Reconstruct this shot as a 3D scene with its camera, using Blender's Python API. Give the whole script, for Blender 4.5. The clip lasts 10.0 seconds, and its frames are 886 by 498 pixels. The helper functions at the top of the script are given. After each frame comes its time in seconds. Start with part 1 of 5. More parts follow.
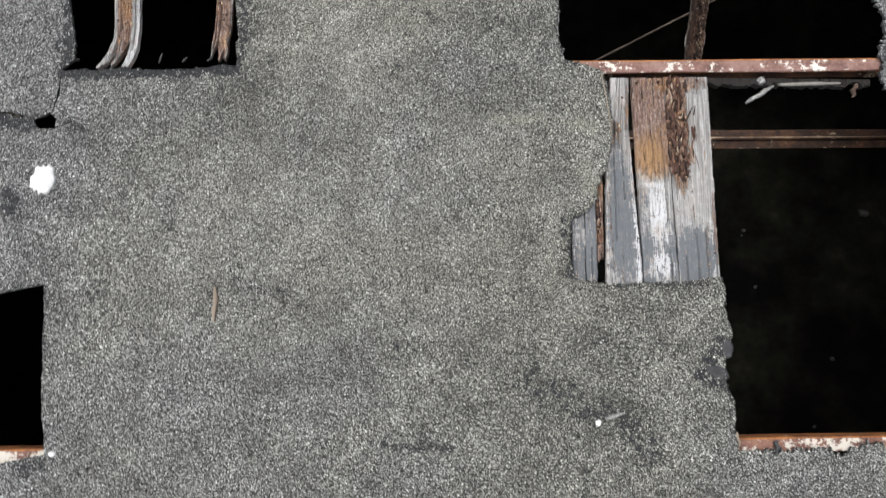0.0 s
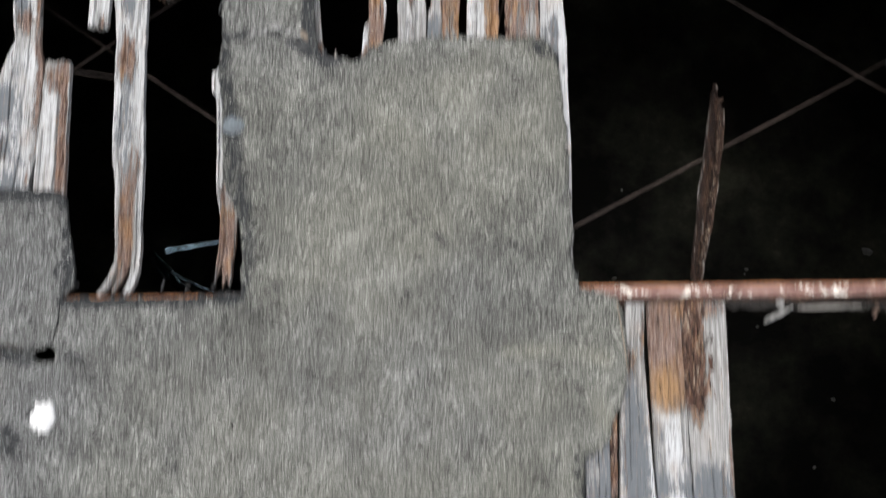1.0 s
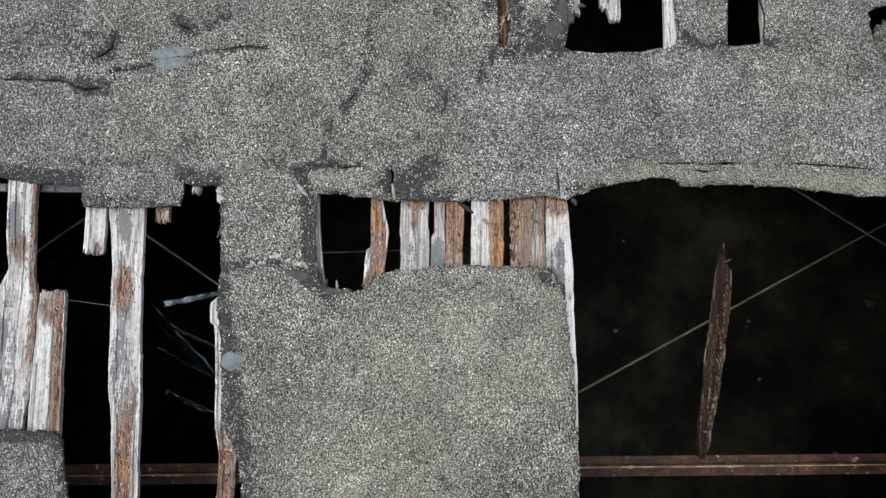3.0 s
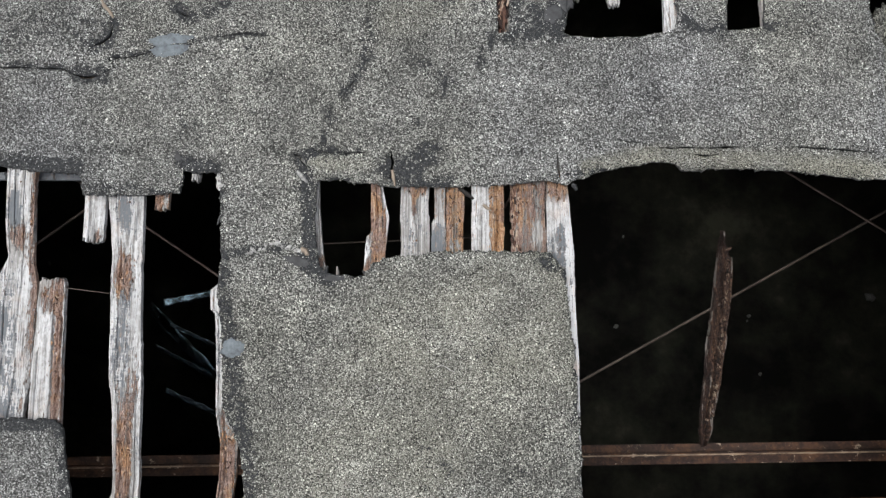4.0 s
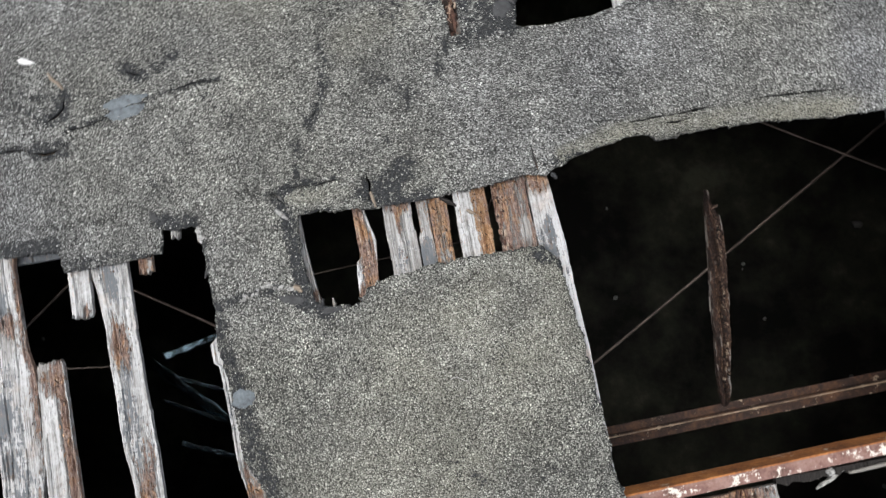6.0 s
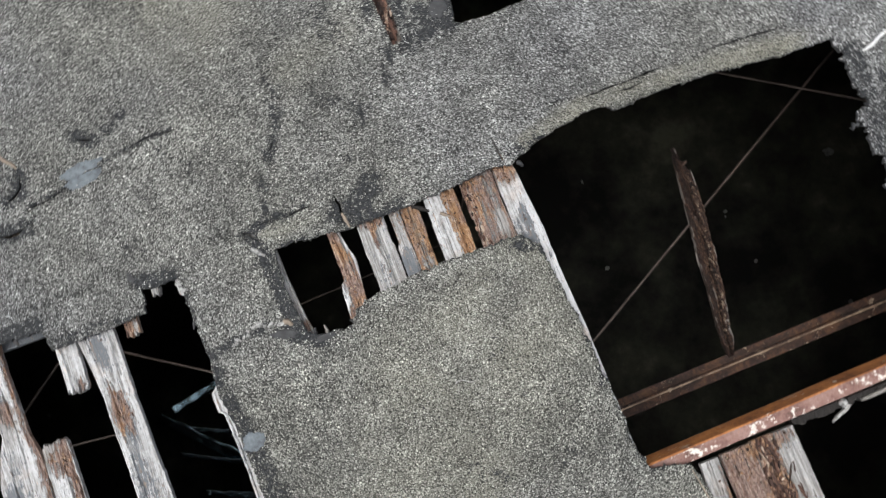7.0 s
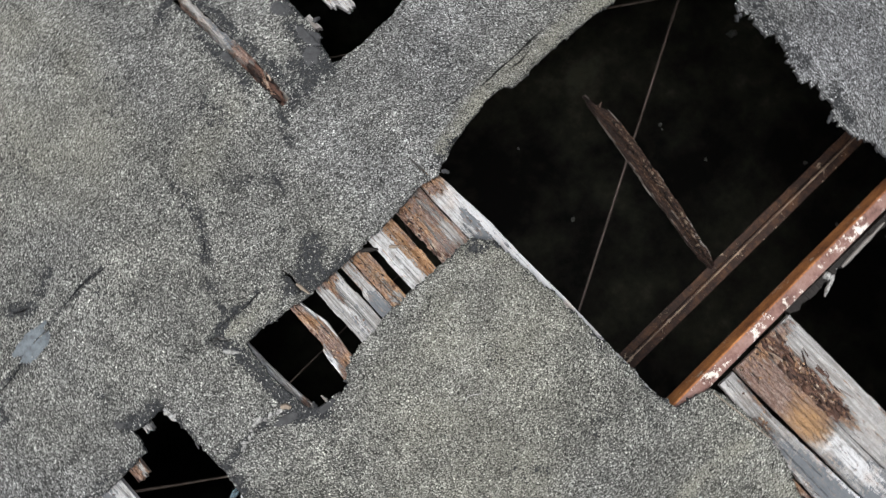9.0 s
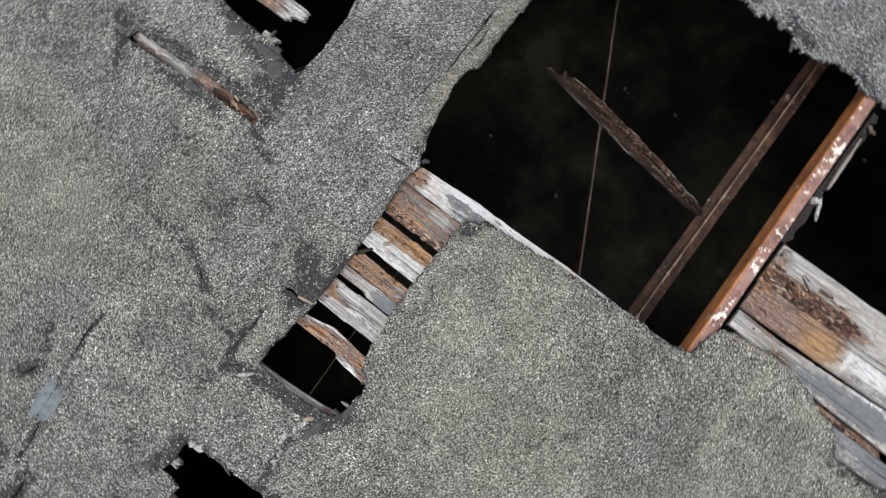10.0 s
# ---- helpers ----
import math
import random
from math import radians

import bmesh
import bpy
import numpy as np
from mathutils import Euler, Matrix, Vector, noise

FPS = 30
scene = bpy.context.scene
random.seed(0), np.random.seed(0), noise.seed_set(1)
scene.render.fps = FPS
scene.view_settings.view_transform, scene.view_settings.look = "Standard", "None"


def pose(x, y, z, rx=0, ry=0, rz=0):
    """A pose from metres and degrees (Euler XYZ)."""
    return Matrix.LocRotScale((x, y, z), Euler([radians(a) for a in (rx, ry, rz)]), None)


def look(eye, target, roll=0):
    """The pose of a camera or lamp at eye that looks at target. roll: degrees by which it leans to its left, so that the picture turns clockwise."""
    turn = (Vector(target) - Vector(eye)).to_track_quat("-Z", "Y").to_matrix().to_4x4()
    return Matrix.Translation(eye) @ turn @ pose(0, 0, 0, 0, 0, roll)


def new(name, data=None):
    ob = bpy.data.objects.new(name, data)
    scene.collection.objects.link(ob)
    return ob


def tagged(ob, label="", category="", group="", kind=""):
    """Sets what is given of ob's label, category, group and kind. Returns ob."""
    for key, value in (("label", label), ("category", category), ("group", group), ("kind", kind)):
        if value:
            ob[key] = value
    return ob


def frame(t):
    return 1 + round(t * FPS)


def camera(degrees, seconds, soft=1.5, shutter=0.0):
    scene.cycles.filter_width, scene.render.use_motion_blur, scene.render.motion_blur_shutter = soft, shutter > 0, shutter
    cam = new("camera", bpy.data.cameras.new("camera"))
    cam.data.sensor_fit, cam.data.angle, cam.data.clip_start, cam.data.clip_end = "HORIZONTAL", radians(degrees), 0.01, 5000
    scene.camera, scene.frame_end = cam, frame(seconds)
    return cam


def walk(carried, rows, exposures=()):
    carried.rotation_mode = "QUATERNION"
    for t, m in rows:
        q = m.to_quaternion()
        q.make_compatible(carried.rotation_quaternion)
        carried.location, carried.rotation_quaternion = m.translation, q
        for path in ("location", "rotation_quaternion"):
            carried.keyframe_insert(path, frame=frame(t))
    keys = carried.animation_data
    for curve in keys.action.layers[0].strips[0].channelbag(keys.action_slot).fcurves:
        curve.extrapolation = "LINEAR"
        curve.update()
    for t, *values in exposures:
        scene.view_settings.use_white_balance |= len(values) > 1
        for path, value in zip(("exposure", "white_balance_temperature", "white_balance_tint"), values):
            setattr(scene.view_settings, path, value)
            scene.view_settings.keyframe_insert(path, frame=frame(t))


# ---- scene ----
# camera: a drone that looks almost straight down on the roof
cam = camera(62.3, 10.0, soft=1.3, shutter=0.7)
PATH = [
    (0, (0.002, -0.145, 5.396), (0.02, 0.177, 3.422), 3.6),
    (0.1, (-0.001, -0.117, 5.398), (0.0176, 0.2005, 3.4233), 3.6),
    (0.2, (-0.004, -0.073, 5.401), (0.0136, 0.2385, 3.4253), 3.55),
    (0.3, (-0.009, 0.004, 5.407), (0.007, 0.303, 3.429), 3.5),
    (0.5, (-0.012, 0.158, 5.430), (0.001, 0.446, 3.449), 3.0),
    (1, (-0.046, 0.706, 5.455), (-0.023, 0.970, 3.471), 5.5),
    (1.2, (-0.044, 0.994, 5.476), (-0.025, 1.235, 3.491), 5.8),
    (1.5, (-0.067, 1.33, 5.503), (-0.042, 1.579, 3.519), 6.0),
    (2, (-0.063, 1.543, 5.5), (-0.037, 1.793, 3.515), 6.2),
    (2.5, (-0.064, 1.561, 5.504), (-0.04, 1.809, 3.519), 5.9),
    (3, (-0.067, 1.527, 5.503), (-0.043, 1.774, 3.518), 6.1),
    (4.5, (-0.074, 1.475, 5.485), (-0.047, 1.723, 3.5), 5.5),
    (5, (-0.093, 1.475, 5.48), (-0.056, 1.723, 3.495), 4.7),
    (5.5, (-0.089, 1.498, 5.477), (-0.043, 1.745, 3.492), 4.1),
    (7, (-0.049, 1.53, 5.471), (0.042, 1.767, 3.488), 0.1),
    (7.5, (-0.034, 1.524, 5.471), (0.074, 1.754, 3.487), -1.5),
    (8, (0.01, 1.536, 5.46), (0.139, 1.755, 3.477), -2.1),
    (8.5, (0.043, 1.538, 5.466), (0.184, 1.747, 3.482), -3.7),
    (9, (0.036, 1.562, 5.473), (0.192, 1.765, 3.49), -5.0),
    (9.5, (0.019, 1.557, 5.473), (0.182, 1.749, 3.489), -6.6),
    (10, (-0.007, 1.549, 5.482), (0.169, 1.729, 3.498), -7.9),
]
walk(cam, [(t, look(eye, target, roll)) for t, eye, target, roll in PATH])

# ---- light: bright overcast sky, soft broad sun ----
world = bpy.data.worlds.new("overcast_sky")
scene.world = world
world.use_nodes = True
wn, wl = world.node_tree.nodes, world.node_tree.links
sky = wn.new("ShaderNodeTexSky")
sky.sky_type = "NISHITA"
sky.sun_disc = False
sky.sun_elevation, sky.sun_rotation = radians(71), radians(274)
sky.air_density, sky.dust_density, sky.ozone_density = 1.0, 4.0, 0.6
soften = wn.new("ShaderNodeHueSaturation")
soften.inputs["Saturation"].default_value = 0.22
wl.new(sky.outputs[0], soften.inputs["Color"])
wl.new(soften.outputs[0], wn["Background"].inputs["Color"])
wn["Background"].inputs["Strength"].default_value = 0.15
sun = new("sun", bpy.data.lights.new("sun", "SUN"))
sun.data.energy, sun.data.angle, sun.data.color = 1.15, radians(48), (1.0, 0.97, 0.92)
sun.matrix_world = look((-3.2, 0.2, 9.4), (0, 0, 0))
scene.view_settings.exposure = 0.35

ROOF = 3.0      # top of the felt
DECK = 2.985    # top of the boards
FLOOR = -4.9


# ---- materials ----
def material(name):
    m = bpy.data.materials.new(name)
    m.use_nodes = True
    return m, m.node_tree.nodes, m.node_tree.links, m.node_tree.nodes["Principled BSDF"]


def ramp(nodes, stops):
    r = nodes.new("ShaderNodeValToRGB")
    while len(r.color_ramp.elements) < len(stops):
        r.color_ramp.elements.new(0.5)
    for e, (p, c) in zip(r.color_ramp.elements, stops):
        e.position = p
        e.color = (*c, 1) if isinstance(c, tuple) else (c, c, c, 1)
    return r


def coords(nodes, links, scale=(1, 1, 1), shift=False):
    tc, mp = nodes.new("ShaderNodeTexCoord"), nodes.new("ShaderNodeMapping")
    mp.inputs["Scale"].default_value = scale
    links.new(tc.outputs["Object"], mp.inputs["Vector"])
    if shift:
        oi, mul = nodes.new("ShaderNodeObjectInfo"), nodes.new("ShaderNodeMath")
        mul.operation = "MULTIPLY"
        mul.inputs[1].default_value = 37.0
        links.new(oi.outputs["Random"], mul.inputs[0])
        links.new(mul.outputs[0], mp.inputs["Location"])
    return mp.outputs[0]


def noise_tex(nodes, links, vec, scale, detail=3.0, rough=0.55):
    n = nodes.new("ShaderNodeTexNoise")
    n.inputs["Scale"].default_value, n.inputs["Detail"].default_value, n.inputs["Roughness"].default_value = scale, detail, rough
    links.new(vec, n.inputs["Vector"])
    return n.outputs["Fac"]


def mix(nodes, links, fac, a, b, kind="MIX"):
    n = nodes.new("ShaderNodeMix")
    n.data_type, n.blend_type = "RGBA", kind
    for sock, val in ((n.inputs[0], fac), (n.inputs[6], a), (n.inputs[7], b)):
        if hasattr(val, "is_linked"):
            links.new(val, sock)
        elif isinstance(val, tuple):
            sock.default_value = (*val, 1)
        else:
            sock.default_value = val
    return n.outputs[2]


def calc(nodes, links, op, a, b=0.0, clamp=False):
    n = nodes.new("ShaderNodeMath")
    n.operation, n.use_clamp = op, clamp
    for sock, val in ((n.inputs[0], a), (n.inputs[1], b)):
        if hasattr(val, "is_linked"):
            links.new(val, sock)
        else:
            sock.default_value = val
    return n.outputs[0]


def bump(nodes, links, bsdf, height, strength, distance, under=None):
    b = nodes.new("ShaderNodeBump")
    b.inputs["Strength"].default_value, b.inputs["Distance"].default_value = strength, distance
    links.new(height, b.inputs["Height"])
    if under:
        links.new(under, b.inputs["Normal"])
    links.new(b.outputs[0], bsdf.inputs["Normal"])
    return b.outputs[0]


def attribute(nodes, name):
    a = nodes.new("ShaderNodeAttribute")
    a.attribute_name = name
    return a.outputs["Fac"]


def stone_colour(n, l, pick):
    """Crushed slate and quartz: a grey by chance, warm or cool by the length of felt, pale where lichen grows and where
    lens vignetting is painted in.
    """
    grey = ramp(n, [(0.0, 0.058), (0.2, 0.092), (0.42, 0.182), (0.62, 0.31), (0.82, 0.51), (1.0, 0.82)])
    l.new(pick, grey.inputs[0])
    tint = mix(n, l, attribute(n, "cool"), (0.985, 1.0, 0.90), (0.95, 0.98, 1.015))
    col = mix(n, l, 1.0, grey.outputs[0], tint, "MULTIPLY")
    return mix(n, l, calc(n, l, "MULTIPLY", attribute(n, "pale"), 0.75), col, (0.43, 0.425, 0.345))


def felt_material():
    """Roofing felt: fine mineral grit pressed into bitumen, with bald patches (attribute bare)."""
    m, n, l, p = material("mineral_felt")
    vec = coords(n, l)
    vor = n.new("ShaderNodeTexVoronoi")
    vor.inputs["Scale"].default_value = 240
    l.new(vec, vor.inputs["Vector"])
    split = n.new("ShaderNodeSeparateColor")
    l.new(vor.outputs["Color"], split.inputs[0])
    blotch = noise_tex(n, l, vec, 9.0, 5.0, 0.6)
    broad = noise_tex(n, l, vec, 2.3, 4.0, 0.55)
    pick = calc(n, l, "ADD", split.outputs[0], calc(n, l, "MULTIPLY", calc(n, l, "SUBTRACT", blotch, 0.55), 0.7))
    pick = calc(n, l, "ADD", pick, calc(n, l, "MULTIPLY", calc(n, l, "SUBTRACT", broad, 0.5), 0.5))
    pick = calc(n, l, "ADD", calc(n, l, "MULTIPLY", pick, 0.9), calc(n, l, "MULTIPLY", attribute(n, "fine_grit"), 0.2))
    stone = stone_colour(n, l, pick)
    gap = ramp(n, [(0.35, 0.9), (0.75, 0.08)])
    l.new(vor.outputs["Distance"], gap.inputs[0])
    stone = mix(n, l, 1.0, stone, gap.outputs[0], "MULTIPLY")
    edge = noise_tex(n, l, vec, 45.0, 5.0, 0.75)
    bald = calc(n, l, "ADD", attribute(n, "bare"), calc(n, l, "MULTIPLY", calc(n, l, "SUBTRACT", edge, 0.5), 3.2))
    bald = calc(n, l, "ADD", bald, calc(n, l, "MULTIPLY", calc(n, l, "SUBTRACT", split.outputs[2], 0.5), 0.5))
    cut = ramp(n, [(0.50, 0.0), (0.60, 1.0)])
    l.new(bald, cut.inputs[0])
    mottle = ramp(n, [(0.36, (0.004, 0.005, 0.006)), (0.52, (0.022, 0.024, 0.027)), (0.68, (0.075, 0.079, 0.082))])
    l.new(noise_tex(n, l, vec, 120.0, 5.0, 0.75), mottle.inputs[0])
    tar = mottle.outputs[0]
    l.new(mix(n, l, cut.outputs[0], stone, tar), p.inputs["Base Color"])
    p.inputs["Roughness"].default_value = 0.75
    p.inputs["Specular IOR Level"].default_value = 0.35
    lump = calc(n, l, "MULTIPLY", calc(n, l, "SUBTRACT", 1.0, vor.outputs["Distance"]), calc(n, l, "SUBTRACT", 1.0, cut.outputs[0]))
    b1 = bump(n, l, p, edge, 0.5, 0.008)
    bump(n, l, p, lump, 0.9, 0.004, b1)
    return m


def granule_material():
    """The coarse grains, each with a grey of its own."""
    m, n, l, p = material("mineral_granules")
    g = n.new("ShaderNodeNewGeometry")
    broad = noise_tex(n, l, coords(n, l), 2.3, 4.0, 0.55)
    blotch = noise_tex(n, l, coords(n, l), 9.0, 5.0, 0.6)
    clump = noise_tex(n, l, coords(n, l), 85.0, 2.0, 0.5)
    pick = calc(n, l, "ADD", calc(n, l, "MULTIPLY", g.outputs["Random Per Island"], 0.82), calc(n, l, "MULTIPLY", calc(n, l, "SUBTRACT", broad, 0.5), 0.5))
    pick = calc(n, l, "ADD", pick, calc(n, l, "MULTIPLY", calc(n, l, "SUBTRACT", clump, 0.42), 0.8))
    pick = calc(n, l, "ADD", pick, calc(n, l, "MULTIPLY", calc(n, l, "SUBTRACT", blotch, 0.5), 0.5))
    l.new(stone_colour(n, l, pick), p.inputs["Base Color"])
    p.inputs["Roughness"].default_value = 0.5
    return m


def bitumen_material(name, low, high):
    m, n, l, p = material(name)
    vec = coords(n, l)
    f = noise_tex(n, l, vec, 40, 5, 0.7)
    r = ramp(n, [(0.3, low), (0.7, high)])
    l.new(f, r.inputs[0])
    l.new(r.outputs[0], p.inputs["Base Color"])
    p.inputs["Roughness"].default_value = 0.7
    bump(n, l, p, f, 0.5, 0.006)
    return m


def wood_material():
    """Old softwood: grey grain, flaking white and slate-grey paint, brown rot. Attributes white, slate, rot, ochre and fresh say where."""
    m, n, l, p = material("weathered_wood")
    fibre = noise_tex(n, l, coords(n, l, (260, 5, 90), True), 1.0, 5, 0.68)
    streak = noise_tex(n, l, coords(n, l, (85, 2.6, 40), True), 1.0, 4, 0.6)
    fleck = noise_tex(n, l, coords(n, l, (210, 26, 90), True), 1.0, 3, 0.6)
    flat = coords(n, l, (1, 0.6, 1), True)
    flake = noise_tex(n, l, flat, 70, 6, 0.78)
    patch = noise_tex(n, l, flat, 11, 4, 0.6)
    check = noise_tex(n, l, coords(n, l, (55, 120, 50), True), 1.0, 4, 0.65)
    crumb = noise_tex(n, l, coords(n, l, (150, 40, 70), True), 1.0, 6, 0.78)
    base = ramp(n, [(0.32, (0.055, 0.05, 0.047)), (0.43, (0.21, 0.204, 0.198)), (0.56, (0.37, 0.364, 0.357)), (0.7, (0.55, 0.548, 0.54))])
    l.new(calc(n, l, "ADD", calc(n, l, "MULTIPLY", fibre, 0.6), calc(n, l, "MULTIPLY", streak, 0.4)), base.inputs[0])
    lines = ramp(n, [(0.34, 0.35), (0.45, 1.0)])
    l.new(fibre, lines.inputs[0])
    cracks = ramp(n, [(0.36, 0.05), (0.40, 1.0)])
    l.new(streak, cracks.inputs[0])

    def where(name, edge, width, soft=0.06):
        v = calc(n, l, "ADD", attribute(n, name), calc(n, l, "MULTIPLY", calc(n, l, "SUBTRACT", edge, 0.5), width))
        r = ramp(n, [(0.5 - soft / 2, 0.0), (0.5 + soft / 2, 1.0)])
        l.new(v, r.inputs[0])
        return r.outputs[0]

    def blend(a, b, k):
        return calc(n, l, "ADD", calc(n, l, "MULTIPLY", a, 1 - k), calc(n, l, "MULTIPLY", b, k))

    # white paint, thin in places, with short flakes gone along the grain
    thin = mix(n, l, patch, (0.40, 0.41, 0.425), (0.74, 0.75, 0.765))
    white = mix(n, l, 1.0, thin, lines.outputs[0], "MULTIPLY")
    gone = ramp(n, [(0.545, 0.0), (0.61, 0.8)])
    l.new(blend(fleck, blend(patch, flake, 0.4), 0.5), gone.inputs[0])
    white = mix(n, l, gone.outputs[0], white, mix(n, l, streak, (0.06, 0.064, 0.07), (0.22, 0.225, 0.235)))
    col = mix(n, l, where("white", blend(flake, streak, 0.45), 5.0, 0.7), base.outputs[0], white)
    stain = ramp(n, [(0.54, 0.0), (0.72, 0.45)])
    l.new(noise_tex(n, l, coords(n, l, (1, 0.6, 1), True), 13, 4, 0.65), stain.inputs[0])
    col = mix(n, l, stain.outputs[0], col, mix(n, l, 1.0, col, (0.86, 0.62, 0.46), "MULTIPLY"))
    # slate-grey coat, broken across the grain
    slate = mix(n, l, 1.0, mix(n, l, flake, (0.085, 0.096, 0.11), (0.2, 0.213, 0.228)), mix(n, l, 0.55, lines.outputs[0], (1.0, 1.0, 1.0)), "MULTIPLY")
    col = mix(n, l, where("slate", blend(blend(flake, patch, 0.45), blend(fleck, check, 0.4), 0.5), 6.5, 0.14), col, slate)
    # brown rot: red or ochre, cracked into small cubes
    red = ramp(n, [(0.35, (0.038, 0.021, 0.016)), (0.43, (0.17, 0.10, 0.08)), (0.54, (0.36, 0.25, 0.21)), (0.66, (0.62, 0.54, 0.49))])
    orange = ramp(n, [(0.35, (0.06, 0.025, 0.012)), (0.43, (0.27, 0.125, 0.06)), (0.54, (0.52, 0.30, 0.16)), (0.66, (0.75, 0.59, 0.43))])
    tone = calc(n, l, "ADD", calc(n, l, "MULTIPLY", crumb, 0.62), calc(n, l, "MULTIPLY", fibre, 0.42))
    for r in (red, orange):
        l.new(tone, r.inputs[0])
    which = ramp(n, [(0.46, 0.0), (0.66, 0.95)])
    l.new(calc(n, l, "ADD", calc(n, l, "SUBTRACT", calc(n, l, "MULTIPLY", attribute(n, "ochre"), 0.25), 0.11), noise_tex(n, l, coords(n, l, (1, 1, 1), True), 14, 3)), which.inputs[0])
    cubes = n.new("ShaderNodeTexVoronoi")
    cubes.feature = "DISTANCE_TO_EDGE"
    cubes.inputs["Scale"].default_value = 1.0
    l.new(coords(n, l, (150, 75, 90), True), cubes.inputs["Vector"])
    joints = ramp(n, [(0.03, 0.3), (0.12, 1.0)])
    l.new(cubes.outputs["Distance"], joints.inputs[0])
    rot = mix(n, l, 1.0, mix(n, l, which.outputs[0], red.outputs[0], orange.outputs[0]), cracks.outputs[0], "MULTIPLY")
    rot = mix(n, l, 0.42, rot, mix(n, l, 1.0, rot, joints.outputs[0], "MULTIPLY"))
    rotten = where("rot", blend(crumb, streak, 0.45), 5.0, 0.16)
    col = mix(n, l, rotten, col, rot)
    fresh = mix(n, l, blend(streak, patch, 0.6), (0.27, 0.135, 0.06), (0.72, 0.47, 0.25))
    fresh = mix(n, l, 1.0, fresh, lines.outputs[0], "MULTIPLY")
    col = mix(n, l, where("fresh", blend(flake, streak, 0.4), 2.4, 0.8), col, fresh)
    l.new(col, p.inputs["Base Color"])
    p.inputs["Roughness"].default_value = 0.8
    p.inputs["Specular IOR Level"].default_value = 0.3
    b1 = bump(n, l, p, calc(n, l, "SUBTRACT", fibre, calc(n, l, "MULTIPLY", gone.outputs[0], 0.3)), 0.6, 0.003)
    bump(n, l, p, calc(n, l, "MULTIPLY", calc(n, l, "ADD", crumb, calc(n, l, "MULTIPLY", joints.outputs[0], 0.4)), rotten), 0.9, 0.010, b1)
    return m


def plain_wood(name, dark, light):
    m, n, l, p = material(name)
    along = coords(n, l, (120, 6, 50), True)
    g = noise_tex(n, l, along, 1.0, 4, 0.6)
    blot = noise_tex(n, l, coords(n, l, (1, 1, 1), True), 14, 4)
    c = mix(n, l, g, dark, light)
    l.new(mix(n, l, calc(n, l, "MULTIPLY", blot, 0.8), c, dark), p.inputs["Base Color"])
    p.inputs["Roughness"].default_value = 0.85
    bump(n, l, p, g, 0.6, 0.003)
    return m


def rust_material(name, paint, level, tones=((0.035, 0.016, 0.011), (0.15, 0.06, 0.03), (0.33, 0.125, 0.04), (0.4, 0.2, 0.11))):
    """Rusted rolled steel with remains of old paint on it."""
    m, n, l, p = material(name)
    vec = coords(n, l)
    big = noise_tex(n, l, vec, 11, 5, 0.65)
    small = noise_tex(n, l, vec, 90, 4, 0.6)
    rust = ramp(n, list(zip((0.34, 0.48, 0.6, 0.74), tones)))
    l.new(calc(n, l, "ADD", calc(n, l, "MULTIPLY", big, 0.7), calc(n, l, "MULTIPLY", small, 0.3)), rust.inputs[0])
    chips = ramp(n, [(level, 0.0), (level + 0.03, 1.0)])
    l.new(calc(n, l, "ADD", calc(n, l, "MULTIPLY", noise_tex(n, l, vec, 14, 6, 0.75), 0.8), calc(n, l, "MULTIPLY", small, 0.2)), chips.inputs[0])
    l.new(mix(n, l, chips.outputs[0], rust.outputs[0], paint), p.inputs["Base Color"])
    p.inputs["Roughness"].default_value = 0.72
    p.inputs["Metallic"].default_value = 0.0
    b1 = bump(n, l, p, small, 0.5, 0.002)
    bump(n, l, p, chips.outputs[0], 0.4, 0.001, b1)
    return m


def rough_material(name, dark, light, scale, rough=0.9, height=0.02):
    m, n, l, p = material(name)
    vec = coords(n, l)
    f = noise_tex(n, l, vec, scale, 7, 0.65)
    r = ramp(n, [(0.38, dark), (0.62, light)])
    l.new(f, r.inputs[0])
    l.new(r.outputs[0], p.inputs["Base Color"])
    p.inputs["Roughness"].default_value = rough
    bump(n, l, p, noise_tex(n, l, vec, scale * 6, 4), 0.5, height)
    return m


FELT = felt_material()
GRIT = granule_material()
TAR = bitumen_material("bitumen_edge", (0.02, 0.021, 0.023), (0.06, 0.062, 0.066))
MASTIC = bitumen_material("grey_mastic", (0.062, 0.074, 0.086), (0.175, 0.205, 0.228))
WOOD = wood_material()
DECKWOOD = plain_wood("deck_wood", (0.06, 0.045, 0.032), (0.24, 0.19, 0.14))
DARKWOOD = plain_wood("dark_rotten_wood", (0.03, 0.019, 0.015), (0.25, 0.165, 0.125))
# nearly black wood for the batten and the wedged splinter
BLACKWOOD = plain_wood("black_wood", (0.006, 0.005, 0.0045), (0.034, 0.029, 0.026))
GREYWOOD = plain_wood("grey_wood", (0.12, 0.11, 0.1), (0.48, 0.46, 0.43))
CHALK = rough_material("chalky_backing", (0.16, 0.16, 0.155), (0.5, 0.5, 0.49), 90, 0.9, 0.004)


